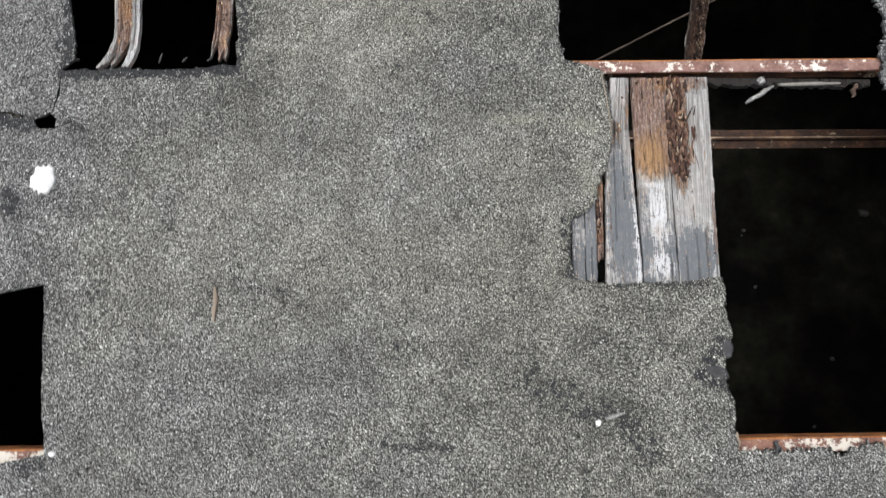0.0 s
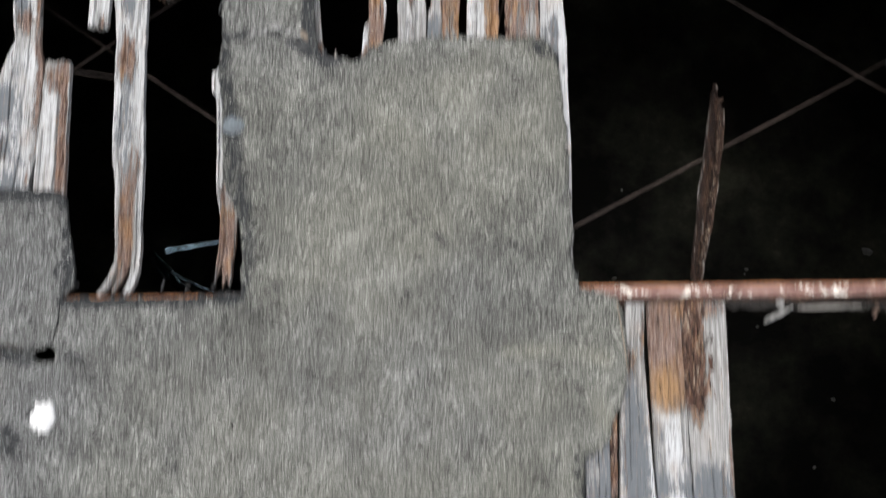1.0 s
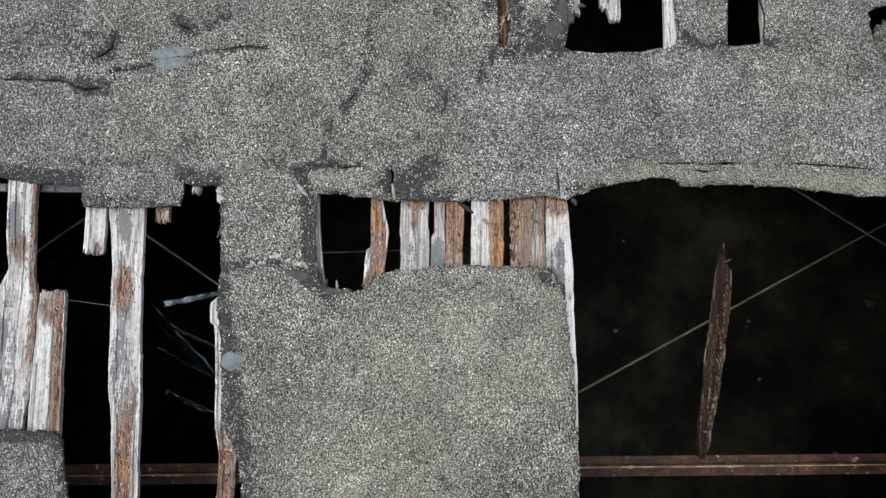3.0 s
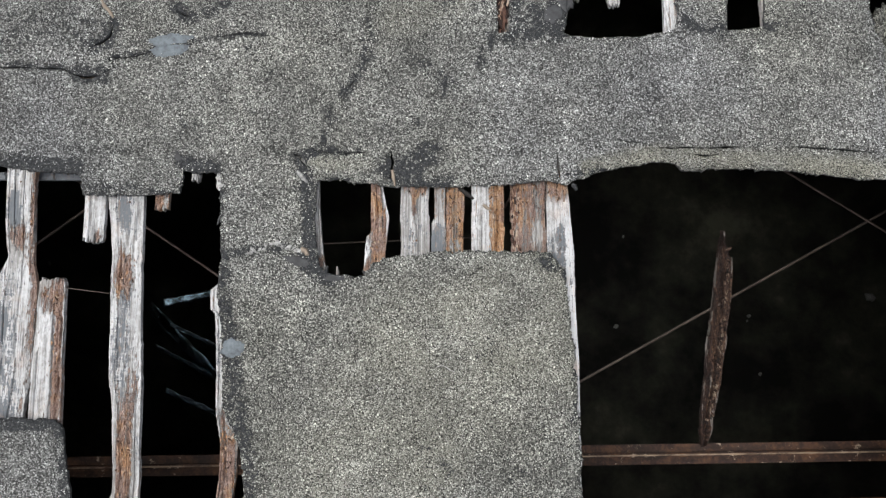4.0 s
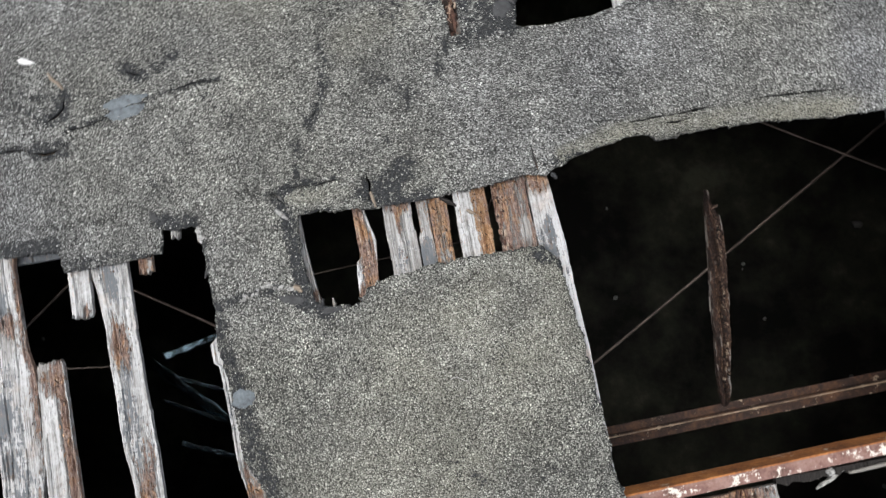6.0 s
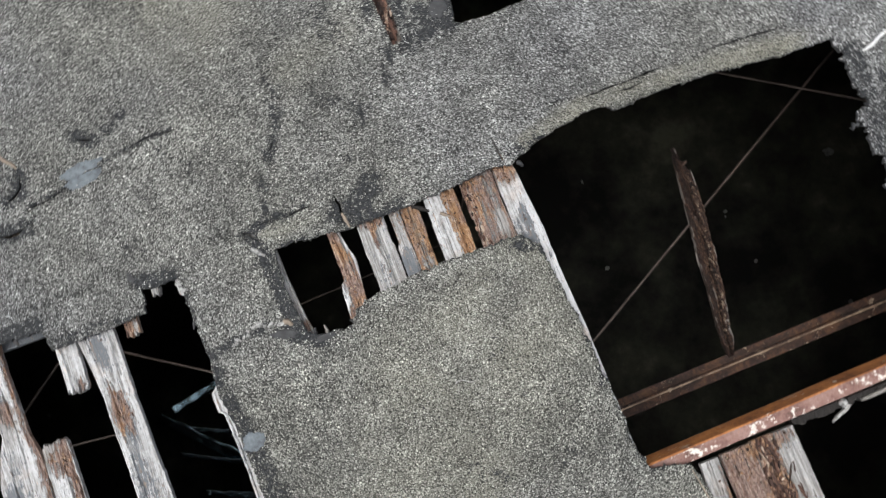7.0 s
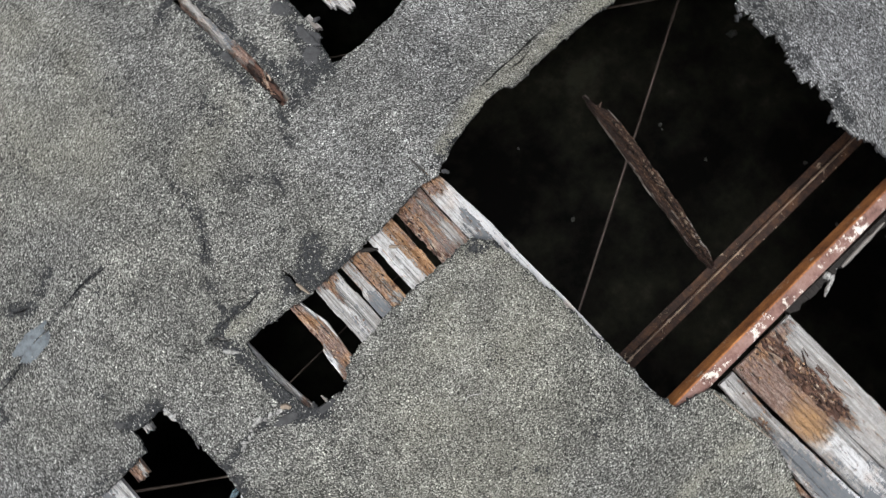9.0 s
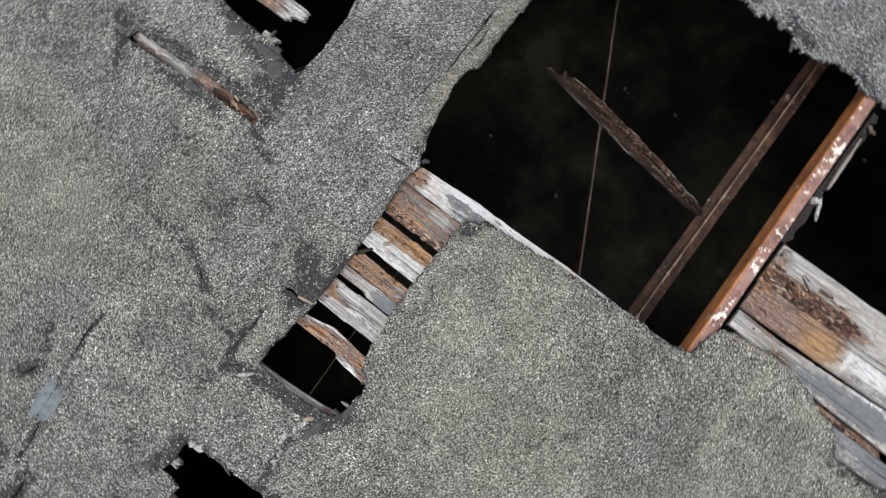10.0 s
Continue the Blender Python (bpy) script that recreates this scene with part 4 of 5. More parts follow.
board(**straight(-1.276, -1.206), y0=1.805, y1=2.16, low=0.05, white=0.9, seed=3, label="short white board stub broken off in splinters", blobs=[("rot", 1.83, 0.025, 0.7, 0.25, 0.8)])
board([(2.16, -1.20), (1.988, -1.199), (1.762, -1.173), (1.541, -1.167), (1.322, -1.157), (1.187, -1.138), (1.042, -1.128), (0.975, -1.130), (0.93, -1.142), (0.90, -1.156), (0.845, -1.184)],
      [(2.16, -1.074), (1.989, -1.074), (1.763, -1.069), (1.542, -1.064), (1.322, -1.048), (1.187, -1.046), (1.042, -1.043), (0.95, -1.042), (0.92, -1.044), (0.89, -1.053), (0.845, -1.074)], 0.862, 2.16, low=0.025, lift=0.02,
      forks=[(0.30, 0.11, 0.07), (0.64, 0.17, 0.12)], white=0.78, ochre=0.25, slate=0.14, seed=4, wobble=0.004, label="long white flaking board, forked and splintered at its rotten end",
      blobs=[("slate", 1.91, 0.06, 0.45, 0.24, 0.66), ("slate", 1.45, 0.16, 0.4, 0.3, 0.4), ("slate", 1.62, 0.05, 0.6, 0.2, 0.4), ("rot", 1.70, 0.08, 0.4, 0.3, 0.95), ("rot", 1.08, 0.2, 0.42, 0.32, 0.95), ("rot", 1.35, 0.12, 0.75, 0.2, 0.5), ("white", 1.05, 0.2, 0.4, 0.4, -0.5), ("ochre", 1.12, 0.06, 0.4, 0.3, 0.5)])
board(**straight(-1.035, -0.988), y0=1.918, y1=2.16, low=0.035, white=0.6, rot=0.35, seed=5, label=ROT_LABEL, blobs=[("rot", 1.95, 0.04, 0.25, 0.3, 0.7)])
board(**straight(-0.912, -0.883), y0=2.015, y1=2.16, low=0.045, white=0.4, seed=6, label="pale wooden splinter of a broken board")
board([(2.16, -0.826), (2.0, -0.826), (1.97, -0.790), (1.69, -0.783), (1.66, -0.815), (1.645, -0.832), (1.58, -0.828), (1.57, -0.812), (1.225, -0.793), (1.13, -0.778), (0.88, -0.786)], [(2.16, -0.72), (1.05, -0.722), (0.88, -0.736)], 0.9, 2.16, low=0.05, lift=0.01,
      forks=[(0.3, 0.25, 0.06), (0.75, 0.12, 0.03)], white=0.85, seed=7, label="white edge board, splintered and brown at its lower end", blobs=[("rot", 1.03, 0.14, 0.5, 0.8, 0.9), ("white", 1.03, 0.14, 0.5, 0.8, -0.8), ("rot", 1.23, 0.03, 0.3, 0.3, 0.5), ("slate", 1.45, 0.12, 0.1, 0.2, 0.4)], wobble=0.006)
# small opening with a row of boards
board([(2.16, -0.56), (0.93, -0.55)], [(2.16, -0.47), (2.03, -0.470), (1.89, -0.464), (1.80, -0.454), (1.72, -0.440), (0.93, -0.44)], 0.93, 2.16, white=0.5, seed=8, label="grey weathered board at the edge of the hole", blobs=[("rot", 1.74, 0.03, 0.85, 0.3, 0.7)])
board([(2.16, -0.291), (1.846, -0.287), (1.835, -0.302), (1.715, -0.312), (0.93, -0.31)], [(2.16, -0.247), (2.0, -0.246), (1.9, -0.226), (1.8, -0.236), (0.93, -0.236)], 0.93, 2.16, rot=0.85, ochre=0.3, seed=9, label="narrow split board, rotten brown with a pale edge",
      blobs=[("rot", 1.95, 0.1, 0.95, 0.14, -0.9), ("white", 1.93, 0.12, 0.95, 0.14, 0.9), ("white", 1.79, 0.05, 0.05, 0.2, 1.0), ("rot", 1.79, 0.05, 0.05, 0.2, -0.9)])
board(**straight(-0.186, -0.085), y0=0.93, y1=2.16, white=0.4, slate=0.08, wobble=0.006, seed=10, label=GREY_LABEL, blobs=[("slate", 1.80, 0.04, 0.3, 0.25, 0.35), ("rot", 2.0, 0.025, 0.55, 0.5, 0.7), ("rot", 1.95, 0.04, 0.5, 0.09, 0.8)])
board([(2.16, -0.068), (1.90, -0.068), (1.88, -0.077), (0.93, -0.078)], [(2.16, -0.030), (0.93, -0.029)], 0.93, 2.16, white=0.25, rot=0.3, seed=11, label="narrow grey board with slate paint", blobs=[("slate", 1.81, 0.06, 0.5, 0.5, 0.9), ("rot", 1.81, 0.08, 0.5, 0.6, -0.4)])
board(**straight(-0.026, 0.035), y0=0.93, y1=2.16, rot=0.72, wobble=0.006, ochre=0.8, seed=12, label=ROT_LABEL, blobs=[("fresh", 1.93, 0.08, 0.5, 0.35, 0.42), ("rot", 1.8, 0.02, 0.5, 0.5, -0.3)])
board(**straight(0.058, 0.171), y0=0.93, y1=2.16, white=0.75, wobble=0.006, ochre=0.9, seed=13, label="board half white, half orange rotten wood", blobs=[("rot", 1.9, 0.3, 0.8, 0.22, 1.0), ("fresh", 1.92, 0.1, 0.75, 0.15, 0.4)])
board(**straight(0.197, 0.317), y0=0.93, y1=2.16, rot=0.66, wobble=0.007, ochre=0.0, seed=14, label="reddish brown board, soft with rot", blobs=[("rot", 1.84, 0.05, 0.75, 0.25, -0.35), ("white", 1.84, 0.05, 0.75, 0.25, 0.25), ("pit", 1.9, 0.1, 0.05, 0.08, 0.8), ("ochre", 1.98, 0.05, 0.2, 0.3, 0.8)])
board([(2.16, 0.323), (0.93, 0.322)], [(2.16, 0.392), (2.03, 0.396), (1.783, 0.414), (1.65, 0.416), (1.4, 0.425), (1.05, 0.428), (0.93, 0.429)], 0.93, 2.16, white=0.7, slate=0.16, wobble=0.005, seed=15, label="white painted edge board along the large opening",
      blobs=[("rot", 2.02, 0.05, 0.4, 0.7, 0.9), ("white", 2.02, 0.05, 0.5, 0.7, -0.6), ("slate", 1.83, 0.06, 0.55, 0.16, 0.8), ("slate", 1.74, 0.03, 0.2, 0.5, 0.9), ("slate", 1.80, 0.05, 0.2, 0.3, 0.45), ("white", 1.6, 0.3, 0.9, 0.3, 0.5), ("ochre", 2.02, 0.05, 0.4, 0.7, 0.5)])
# bare boards beside the purlin
board(**straight(0.457, 0.499), y0=-0.37, y1=0.85, slate=0.55, white=0.3, seed=16, label=GREY_LABEL, blobs=[("white", 0.25, 0.2, 0.05, 0.12, 0.5)])
board(**straight(0.502, 0.538), y0=-0.37, y1=0.85, slate=0.75, seed=17, label=GREY_LABEL, blobs=[("slate", 0.14, 0.03, 0.5, 0.5, -0.6)])
board(**straight(0.541, 0.563), y0=0.19, y1=0.85, low=0.09, rot=0.75, seed=18, label=ROT_LABEL)
board([(0.856, 0.602), (0.577, 0.579), (0.147, 0.568), (-0.37, 0.56)], [(0.856, 0.666), (0.67, 0.660), (0.147, 0.689), (-0.37, 0.70)], -0.37, 0.856, white=0.25, seed=19, label=GREY_LABEL,
      blobs=[("slate", 0.34, 0.24, 0.45, 0.42, 0.9), ("white", 0.25, 0.17, 0.93, 0.1, 0.9), ("rot", 0.66, 0.05, 0.2, 0.4, 0.8), ("rot", 0.75, 0.12, 0.9, 0.12, 0.7)])
board([(0.858, 0.674), (0.138, 0.694), (-0.37, 0.70)], [(0.858, 0.784), (0.138, 0.811), (-0.37, 0.82)], -0.37, 0.858, ochre=0.1, seed=20, label="board bare and orange-brown above, grey and white painted below",
      blobs=[("rot", 0.75, 0.18, 0.5, 0.9, 1.1), ("rot", 0.58, 0.08, 0.5, 0.9, 0.5), ("pit", 0.80, 0.06, 0.6, 0.35, 0.5), ("fresh", 0.575, 0.075, 0.45, 0.5, 0.8), ("slate", 0.2, 0.24, 0.5, 0.6, 0.75), ("white", 0.35, 0.13, 0.55, 0.32, 0.9), ("slate", 0.35, 0.12, 0.55, 0.3, -0.45), ("white", 0.19, 0.05, 0.5, 0.4, 0.7), ("slate", 0.19, 0.05, 0.5, 0.35, -0.4), ("white", 0.475, 0.01, 0.4, 0.45, 0.5)])
board([(0.86, 0.787), (0.49, 0.800), (0.148, 0.816), (-0.37, 0.825)], [(0.86, 0.941), (0.49, 0.942), (0.157, 0.948), (-0.37, 0.95)], -0.37, 0.862, white=0.22, seed=21, label="wide grey board with a deep rotten groove",
      blobs=[("pit", 0.67, 0.17, 0.22, 0.22, 1.5), ("rot", 0.68, 0.19, 0.22, 0.26, 1.3), ("rot", 0.84, 0.03, 0.3, 0.6, 0.9), ("white", 0.68, 0.17, 0.22, 0.24, -0.6), ("slate", 0.22, 0.12, 0.42, 0.5, 0.85), ("rot", 0.30, 0.12, 0.97, 0.06, 0.6), ("white", 0.25, 0.1, 0.85, 0.1, 0.3)])


def crumb_material(stops):
    """Broken rotten wood, each piece with a brown of its own."""
    m, n, l, p = material("wood_crumbs")
    g = n.new("ShaderNodeNewGeometry")
    r = ramp(n, stops)
    grain = noise_tex(n, l, coords(n, l, (260, 60, 200)), 1.0, 4, 0.7)
    l.new(calc(n, l, "ADD", g.outputs["Random Per Island"], calc(n, l, "MULTIPLY", calc(n, l, "SUBTRACT", grain, 0.5), 0.9)), r.inputs[0])
    l.new(r.outputs[0], p.inputs["Base Color"])
    p.inputs["Roughness"].default_value = 0.85
    return m


def build_crumbs():
    """Crumbs and flakes of rotten wood on the soft boards: x from, to, y from, to, how many."""
    zones = [(-0.288, -0.256, 1.74, 2.03, 60), (-0.02, 0.03, 1.80, 2.02, 110), (0.115, 0.166, 1.80, 2.01, 90), (0.202, 0.312, 1.95, 2.02, 70), (0.33, 0.39, 1.96, 2.02, 45), (0.792, 0.868, 0.50, 0.855, 160),
             (0.69, 0.78, 0.75, 0.85, 40), (-1.15, -1.09, 1.62, 1.78, 70), (-1.12, -1.07, 0.97, 1.25, 110), (-1.365, -1.33, 1.27, 1.64, 70), (-1.40, -1.34, 1.60, 1.66, 40), (-1.462, -1.446, 1.3, 2.05, 70), (-0.775, -0.735, 0.97, 1.2, 70),
             (-0.16, -0.10, 1.97, 2.02, 40), (0.543, 0.561, 0.28, 0.42, 30), (0.155, 0.185, 2.57, 2.74, 60), (0.585, 0.65, 0.62, 0.70, 40)]
    rng = np.random.default_rng(21)
    v, f = [], []
    for x0, x1, y0, y1, count in zones:
        for _ in range(round(count * 0.55)):
            c = Vector((rng.uniform(x0, x1), rng.uniform(y0, y1), DECK - 0.003 + (0.006 if y0 > 2.5 else 0)))
            ln, w, h, a = rng.uniform(0.003, 0.013), rng.uniform(0.0013, 0.0045), rng.uniform(0.001, 0.005), rng.normal(math.pi / 2, 0.45)
            d, s = Vector((math.cos(a), math.sin(a), rng.normal(0, 0.2))), Vector((-math.sin(a), math.cos(a), 0))
            k = len(v)
            v += [c - d * ln, c + s * w, c + d * ln * rng.uniform(0.5, 1), c - s * w, c + Vector((0, 0, h)) + d * ln * rng.uniform(-0.4, 0.4), c - Vector((0, 0, h))]
            f += [(k, k + 3, k + 4), (k + 3, k + 2, k + 4), (k + 2, k + 1, k + 4), (k + 1, k, k + 4), (k + 3, k, k + 5), (k + 2, k + 3, k + 5), (k + 1, k + 2, k + 5), (k, k + 1, k + 5)]
    return tagged(mesh("wood_crumbs", v, f, crumb_material(((0.0, (0.03, 0.018, 0.013)), (0.35, (0.13, 0.07, 0.045)), (0.65, (0.27, 0.15, 0.085)), (0.88, (0.42, 0.26, 0.15)), (1.0, (0.55, 0.47, 0.38))))), "orange-brown crumbs and flakes of rotten wood on the boards", "wood crumbs", kind="stuff")


build_crumbs()
# northern openings
board(**straight(0.525, 0.60), y0=2.675, y1=3.45, low=0.035, white=0.4, seed=22, label="grey board end hanging in splinters", forks=[(0.0, 0.5, 0.06)], blobs=[("rot", 2.82, 0.06, 0.3, 0.5, 0.8), ("white", 2.82, 0.06, 0.3, 0.5, -0.5)])
board(**straight(0.405, 0.452), y0=2.69, y1=2.765, low=0.05, white=0.15, seed=23, label="small grey splintered board end under the felt")
board([(3.45, 0.76), (2.24, 0.757)], [(3.45, 0.86), (2.24, 0.86)], 2.24, 3.45, white=0.9, seed=24, label="white painted edge board")
board(**straight(1.113, 1.2), y0=2.24, y1=3.45, white=0.55, seed=25, label=GREY_LABEL)
board([(3.14, 0.128), (2.97, 0.134), (2.84, 0.132), (2.72, 0.146)], [(3.14, 0.166), (2.97, 0.172), (2.84, 0.190), (2.72, 0.200)], 2.735, 3.13, white=0.35, ochre=0.0, seed=26, low=0.06, high=0.05, top=3.001, wobble=0.012, label="split grey lath showing through a slot in the felt",
      blobs=[("rot", 2.80, 0.06, 0.7, 0.6, 0.8), ("slate", 2.9, 0.15, 0.8, 0.3, 0.6), ("rot", 3.07, 0.06, 0.1, 0.4, 0.8), ("pit", 2.95, 0.2, 0.25, 0.1, 1.4), ("rot", 2.98, 0.15, 0.1, 0.15, 0.5)])
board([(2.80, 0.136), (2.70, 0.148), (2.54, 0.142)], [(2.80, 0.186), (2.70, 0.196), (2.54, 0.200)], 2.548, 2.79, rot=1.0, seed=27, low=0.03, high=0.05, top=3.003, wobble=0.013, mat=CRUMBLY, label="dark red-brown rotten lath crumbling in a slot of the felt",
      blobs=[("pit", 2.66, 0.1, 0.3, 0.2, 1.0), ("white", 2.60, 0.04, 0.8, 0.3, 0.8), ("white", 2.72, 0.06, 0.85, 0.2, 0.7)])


board([(2.0, -1.98), (2.1, -1.98)], [(2.0, -1.292), (2.1, -1.292)], 2.036, 2.062, top=2.945, thick=0.02, slate=1.4, seed=33, label="slate-grey painted batten under the felt edge", name="batten")


def hidden_deck():
    """Plain boards under the sound felt, left out wherever the felt is open."""
    pitch, rows = 0.112, ((-0.37, 0.85), (0.93, 2.16), (2.25, 3.44))
    bays = [(x, np.arange(a, b, 0.03)) for x in np.arange(-2.2, 2.3, pitch) for a, b in rows]
    spots = np.concatenate([np.c_[np.full(len(ys), x + dx), ys] for x, ys in bays for dx in (0.0, pitch / 2, pitch)])
    sound = np.ones(len(spots), bool)
    for h in HOLES[:8]:
        sound &= ~inside(h, spots) & (distance(h[::4], spots) > 0.03)
    at = 0
    for x, ys in bays:
        n = len(ys)
        ok = sound[at:at + 3 * n].reshape(3, n).all(0)
        at += 3 * n
        for tx0, tx1, ty0, ty1 in TAKEN:
            if tx0 < x + pitch and tx1 > x:
                ok &= ~((ys > ty0 - 0.01) & (ys < ty1 + 0.01))
        start = None
        for i in range(n + 1):
            if i < n and ok[i]:
                start = ys[i] if start is None else start
            elif start is not None:
                end = ys[i - 1]
                if end - start > 0.12:
                    mesh("deck_board", *box(x + 0.002, x + pitch - 0.002, start, end, 2.960, 2.984), DECKWOOD, deck)
                start = None


# ---- loose and hanging things ----
def splinter(name, a, b, r, mat, label, category):
    if len(a) == 2:
        a, b = (*a, on_felt(*a) + r * 0.3), (*b, on_felt(*b) + r * 0.3)
    a, b = Vector(a), Vector(b)
    d = (b - a).normalized()
    s = Vector((-d.y, d.x, 0))
    k = 16
    v, f = [], []
    for i in range(k + 1):
        t = i / k
        w = r * (0.35 + 0.65 * math.sin(math.pi * min(1, 0.15 + t * 0.8))) * (1 + 0.35 * noise.noise((t * 7, r * 900, 0)))
        c = a.lerp(b, t) + s * r * 0.7 * noise.noise((t * 3, r * 500, 2))
        v += [c - s * w, c - s * w * 0.5 + Vector((0, 0, w * 0.8)), c + s * w * 0.4 + Vector((0, 0, w)), c + s * w, c - Vector((0, 0, w * 0.3))]
    for i in range(k):
        f += [(i * 5 + j, (i + 1) * 5 + j, (i + 1) * 5 + (j + 1) % 5, i * 5 + (j + 1) % 5) for j in range(5)]
    f += [(4, 3, 2, 1, 0), tuple(k * 5 + j for j in range(5))]
    return tagged(mesh(name, v, f, mat, smooth=True), label, category)


# a broken plank that lies on the bracing rod and the bottom chord
PLANK_L = [(0.979, 1.181), (1.051, 1.180), (1.108, 1.178), (1.207, 1.198), (1.311, 1.214), (1.417, 1.228), (1.55, 1.247), (1.684, 1.273), (1.819, 1.294), (1.901, 1.308), (2.011, 1.333)]
PLANK_R = [(0.974, 1.189), (1.026, 1.228), (1.108, 1.239), (1.207, 1.265), (1.272, 1.286), (1.364, 1.301), (1.523, 1.331), (1.725, 1.362), (1.82, 1.374), (1.89, 1.369), (1.93, 1.356), (2.017, 1.350)]


def across(k):
    """A line along the plank, k of the way from its one edge to the other."""
    return [(y, (1 - k) * lerp_line(PLANK_L, y) + k * lerp_line(PLANK_R, y)) for y in [0.975 + 0.08 * i for i in range(14)]]


plank = empty("broken_plank", (0, 0, 0))
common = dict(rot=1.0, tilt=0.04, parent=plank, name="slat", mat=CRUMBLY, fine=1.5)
board(across(0.0), across(0.28), 0.985, 1.985, low=0.03, high=0.03, seed=41, top=1.984, thick=0.034, wobble=0.005, label="dark half of the split plank",
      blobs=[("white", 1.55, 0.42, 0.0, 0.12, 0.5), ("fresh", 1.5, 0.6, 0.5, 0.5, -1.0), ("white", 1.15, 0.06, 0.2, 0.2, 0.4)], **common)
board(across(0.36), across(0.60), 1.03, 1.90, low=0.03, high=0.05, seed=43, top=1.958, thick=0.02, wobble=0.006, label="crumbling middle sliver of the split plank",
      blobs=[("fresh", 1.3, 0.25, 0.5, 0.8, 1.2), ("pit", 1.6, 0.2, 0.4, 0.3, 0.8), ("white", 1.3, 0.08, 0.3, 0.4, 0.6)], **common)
board(across(0.62), across(1.0), 0.99, 1.91, low=0.04, high=0.06, seed=44, top=1.986, thick=0.034, wobble=0.006, label="crumbling lighter half of the split plank",
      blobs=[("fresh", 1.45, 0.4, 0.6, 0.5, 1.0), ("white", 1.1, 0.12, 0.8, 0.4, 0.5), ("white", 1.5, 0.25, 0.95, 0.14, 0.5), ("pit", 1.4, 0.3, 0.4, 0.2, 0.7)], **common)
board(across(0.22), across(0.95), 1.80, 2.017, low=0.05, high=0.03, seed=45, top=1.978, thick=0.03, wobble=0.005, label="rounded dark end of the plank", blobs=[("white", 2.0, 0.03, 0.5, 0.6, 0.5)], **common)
for k, (a, b, r) in enumerate([((1.345, 1.915, 1.982), (1.374, 1.928, 1.988), 0.008), ((1.219, 1.43, 2.0), (1.231, 1.50, 2.0), 0.004), ((1.366, 1.80, 1.99), (1.371, 1.88, 1.99), 0.003)]):
    knob = splinter("splinter", a, b, r, DARKWOOD if k == 0 else GREYWOOD, "", "")
    knob.parent = plank
tagged(plank, "dark brown rotten plank, pointed ends, fallen across a rod", "plank")


def on_felt(x, y):
    return ROOF + float(surface(np.array([(x, y)]))[0][0])


splinter("wood_splinter", (-0.716, 0.112), (-0.712, 0.0), 0.009, PALEWOOD, "pale brown wood splinter lying on the felt", "splinter")
splinter("wood_splinter", (-1.245, 2.668), (-1.20, 2.60), 0.007, PALEWOOD, "pale split wood chip lying on the felt", "splinter")
splinter("pale_chip", (0.545, -0.30), (0.607, -0.28), 0.006, CHALK, "narrow off-white chip lying on the felt", "chip")
splinter("pale_chip", (1.69, 1.952), (1.80, 1.99), 0.007, WHITE, "narrow off-white chip lying on the felt", "chip")

splinter("pale_chip", (-0.542, 2.056), (-0.506, 2.016), 0.008, CHALK, "pale torn strip beside the small hole", "chip")


def torn_strip(line, wide, mat, label, seed, category="felt backing"):
    """A torn, curling strip: small uneven plates that overlap along a line."""
    rng = np.random.default_rng(seed)
    v, f = [], []
    for (ax, ay), (bx, by) in zip(line, line[1:]):
        n = max(2, round(math.hypot(bx - ax, by - ay) / 0.015))
        for i in range(n):
            t = i / n
            if rng.uniform() < 0.12:
                continue
            x, y = ax + (bx - ax) * t + rng.normal(0, 0.003), ay + (by - ay) * t + rng.normal(0, 0.003)
            z, k, q = on_felt(x, y) + 0.002, len(v), int(rng.integers(5, 8))
            turn, lx, ly = math.atan2(by - ay, bx - ax) + rng.normal(0, 0.5), rng.uniform(0.006, 0.018), wide * rng.uniform(0.2, 1.3)
            curl = rng.uniform(-0.3, 0.5)
            for dz in (-0.006, 0.0):
                for j in range(q):
                    a = 2 * math.pi * j / q
                    r = rng.uniform(0.45, 1.25)
                    px, py = lx * math.cos(a) * r, ly * math.sin(a) * r
                    v.append((x + px * math.cos(turn) - py * math.sin(turn), y + px * math.sin(turn) + py * math.cos(turn), z + dz + 0.005 + curl * py + rng.normal(0, 0.001)))
            f += [tuple(k + q + j for j in range(q)), tuple(k + j for j in range(q))[::-1]] + [(k + j, k + (j + 1) % q, k + q + (j + 1) % q, k + q + j) for j in range(q)]
    return tagged(mesh("torn_backing", v, f, mat), label, category)


torn_strip([(-0.715, 1.768), (-0.66, 1.782), (-0.625, 1.803), (-0.60, 1.80)], 0.008, CHALK, "whitish torn felt backing curled out of a crack", 3)
torn_strip([(-0.60, 1.80), (-0.565, 1.79), (-0.52, 1.785)], 0.010, CHALK, "whitish torn felt backing curled out of a crack", 4)
torn_strip([(-0.806, 2.03), (-0.80, 1.985)], 0.012, CHALK, "whitish torn felt edge beside the opening", 5)
splinter("wood_splinter", (-0.397, 1.69, 2.99), (-0.40, 1.728, 2.995), 0.006, GREYWOOD, "small grey splinter at the rim of the hole", "splinter")
splinter("wood_splinter", (-0.52, 1.79), (-0.495, 1.765), 0.010, PALEWOOD, "orange wood chip at the rim of the hole", "splinter")

splinter("wood_splinter", (0.101, 1.947, 2.987), (0.129, 1.924, 2.988), 0.006, PALEWOOD, "small tan wood chip lying on a rotten board", "splinter")
splinter("wood_splinter", (0.016, 2.008, 2.985), (0.068, 1.966, 2.985), 0.008, BLACKWOOD, "dark splinter wedged across the gap between boards", "splinter")
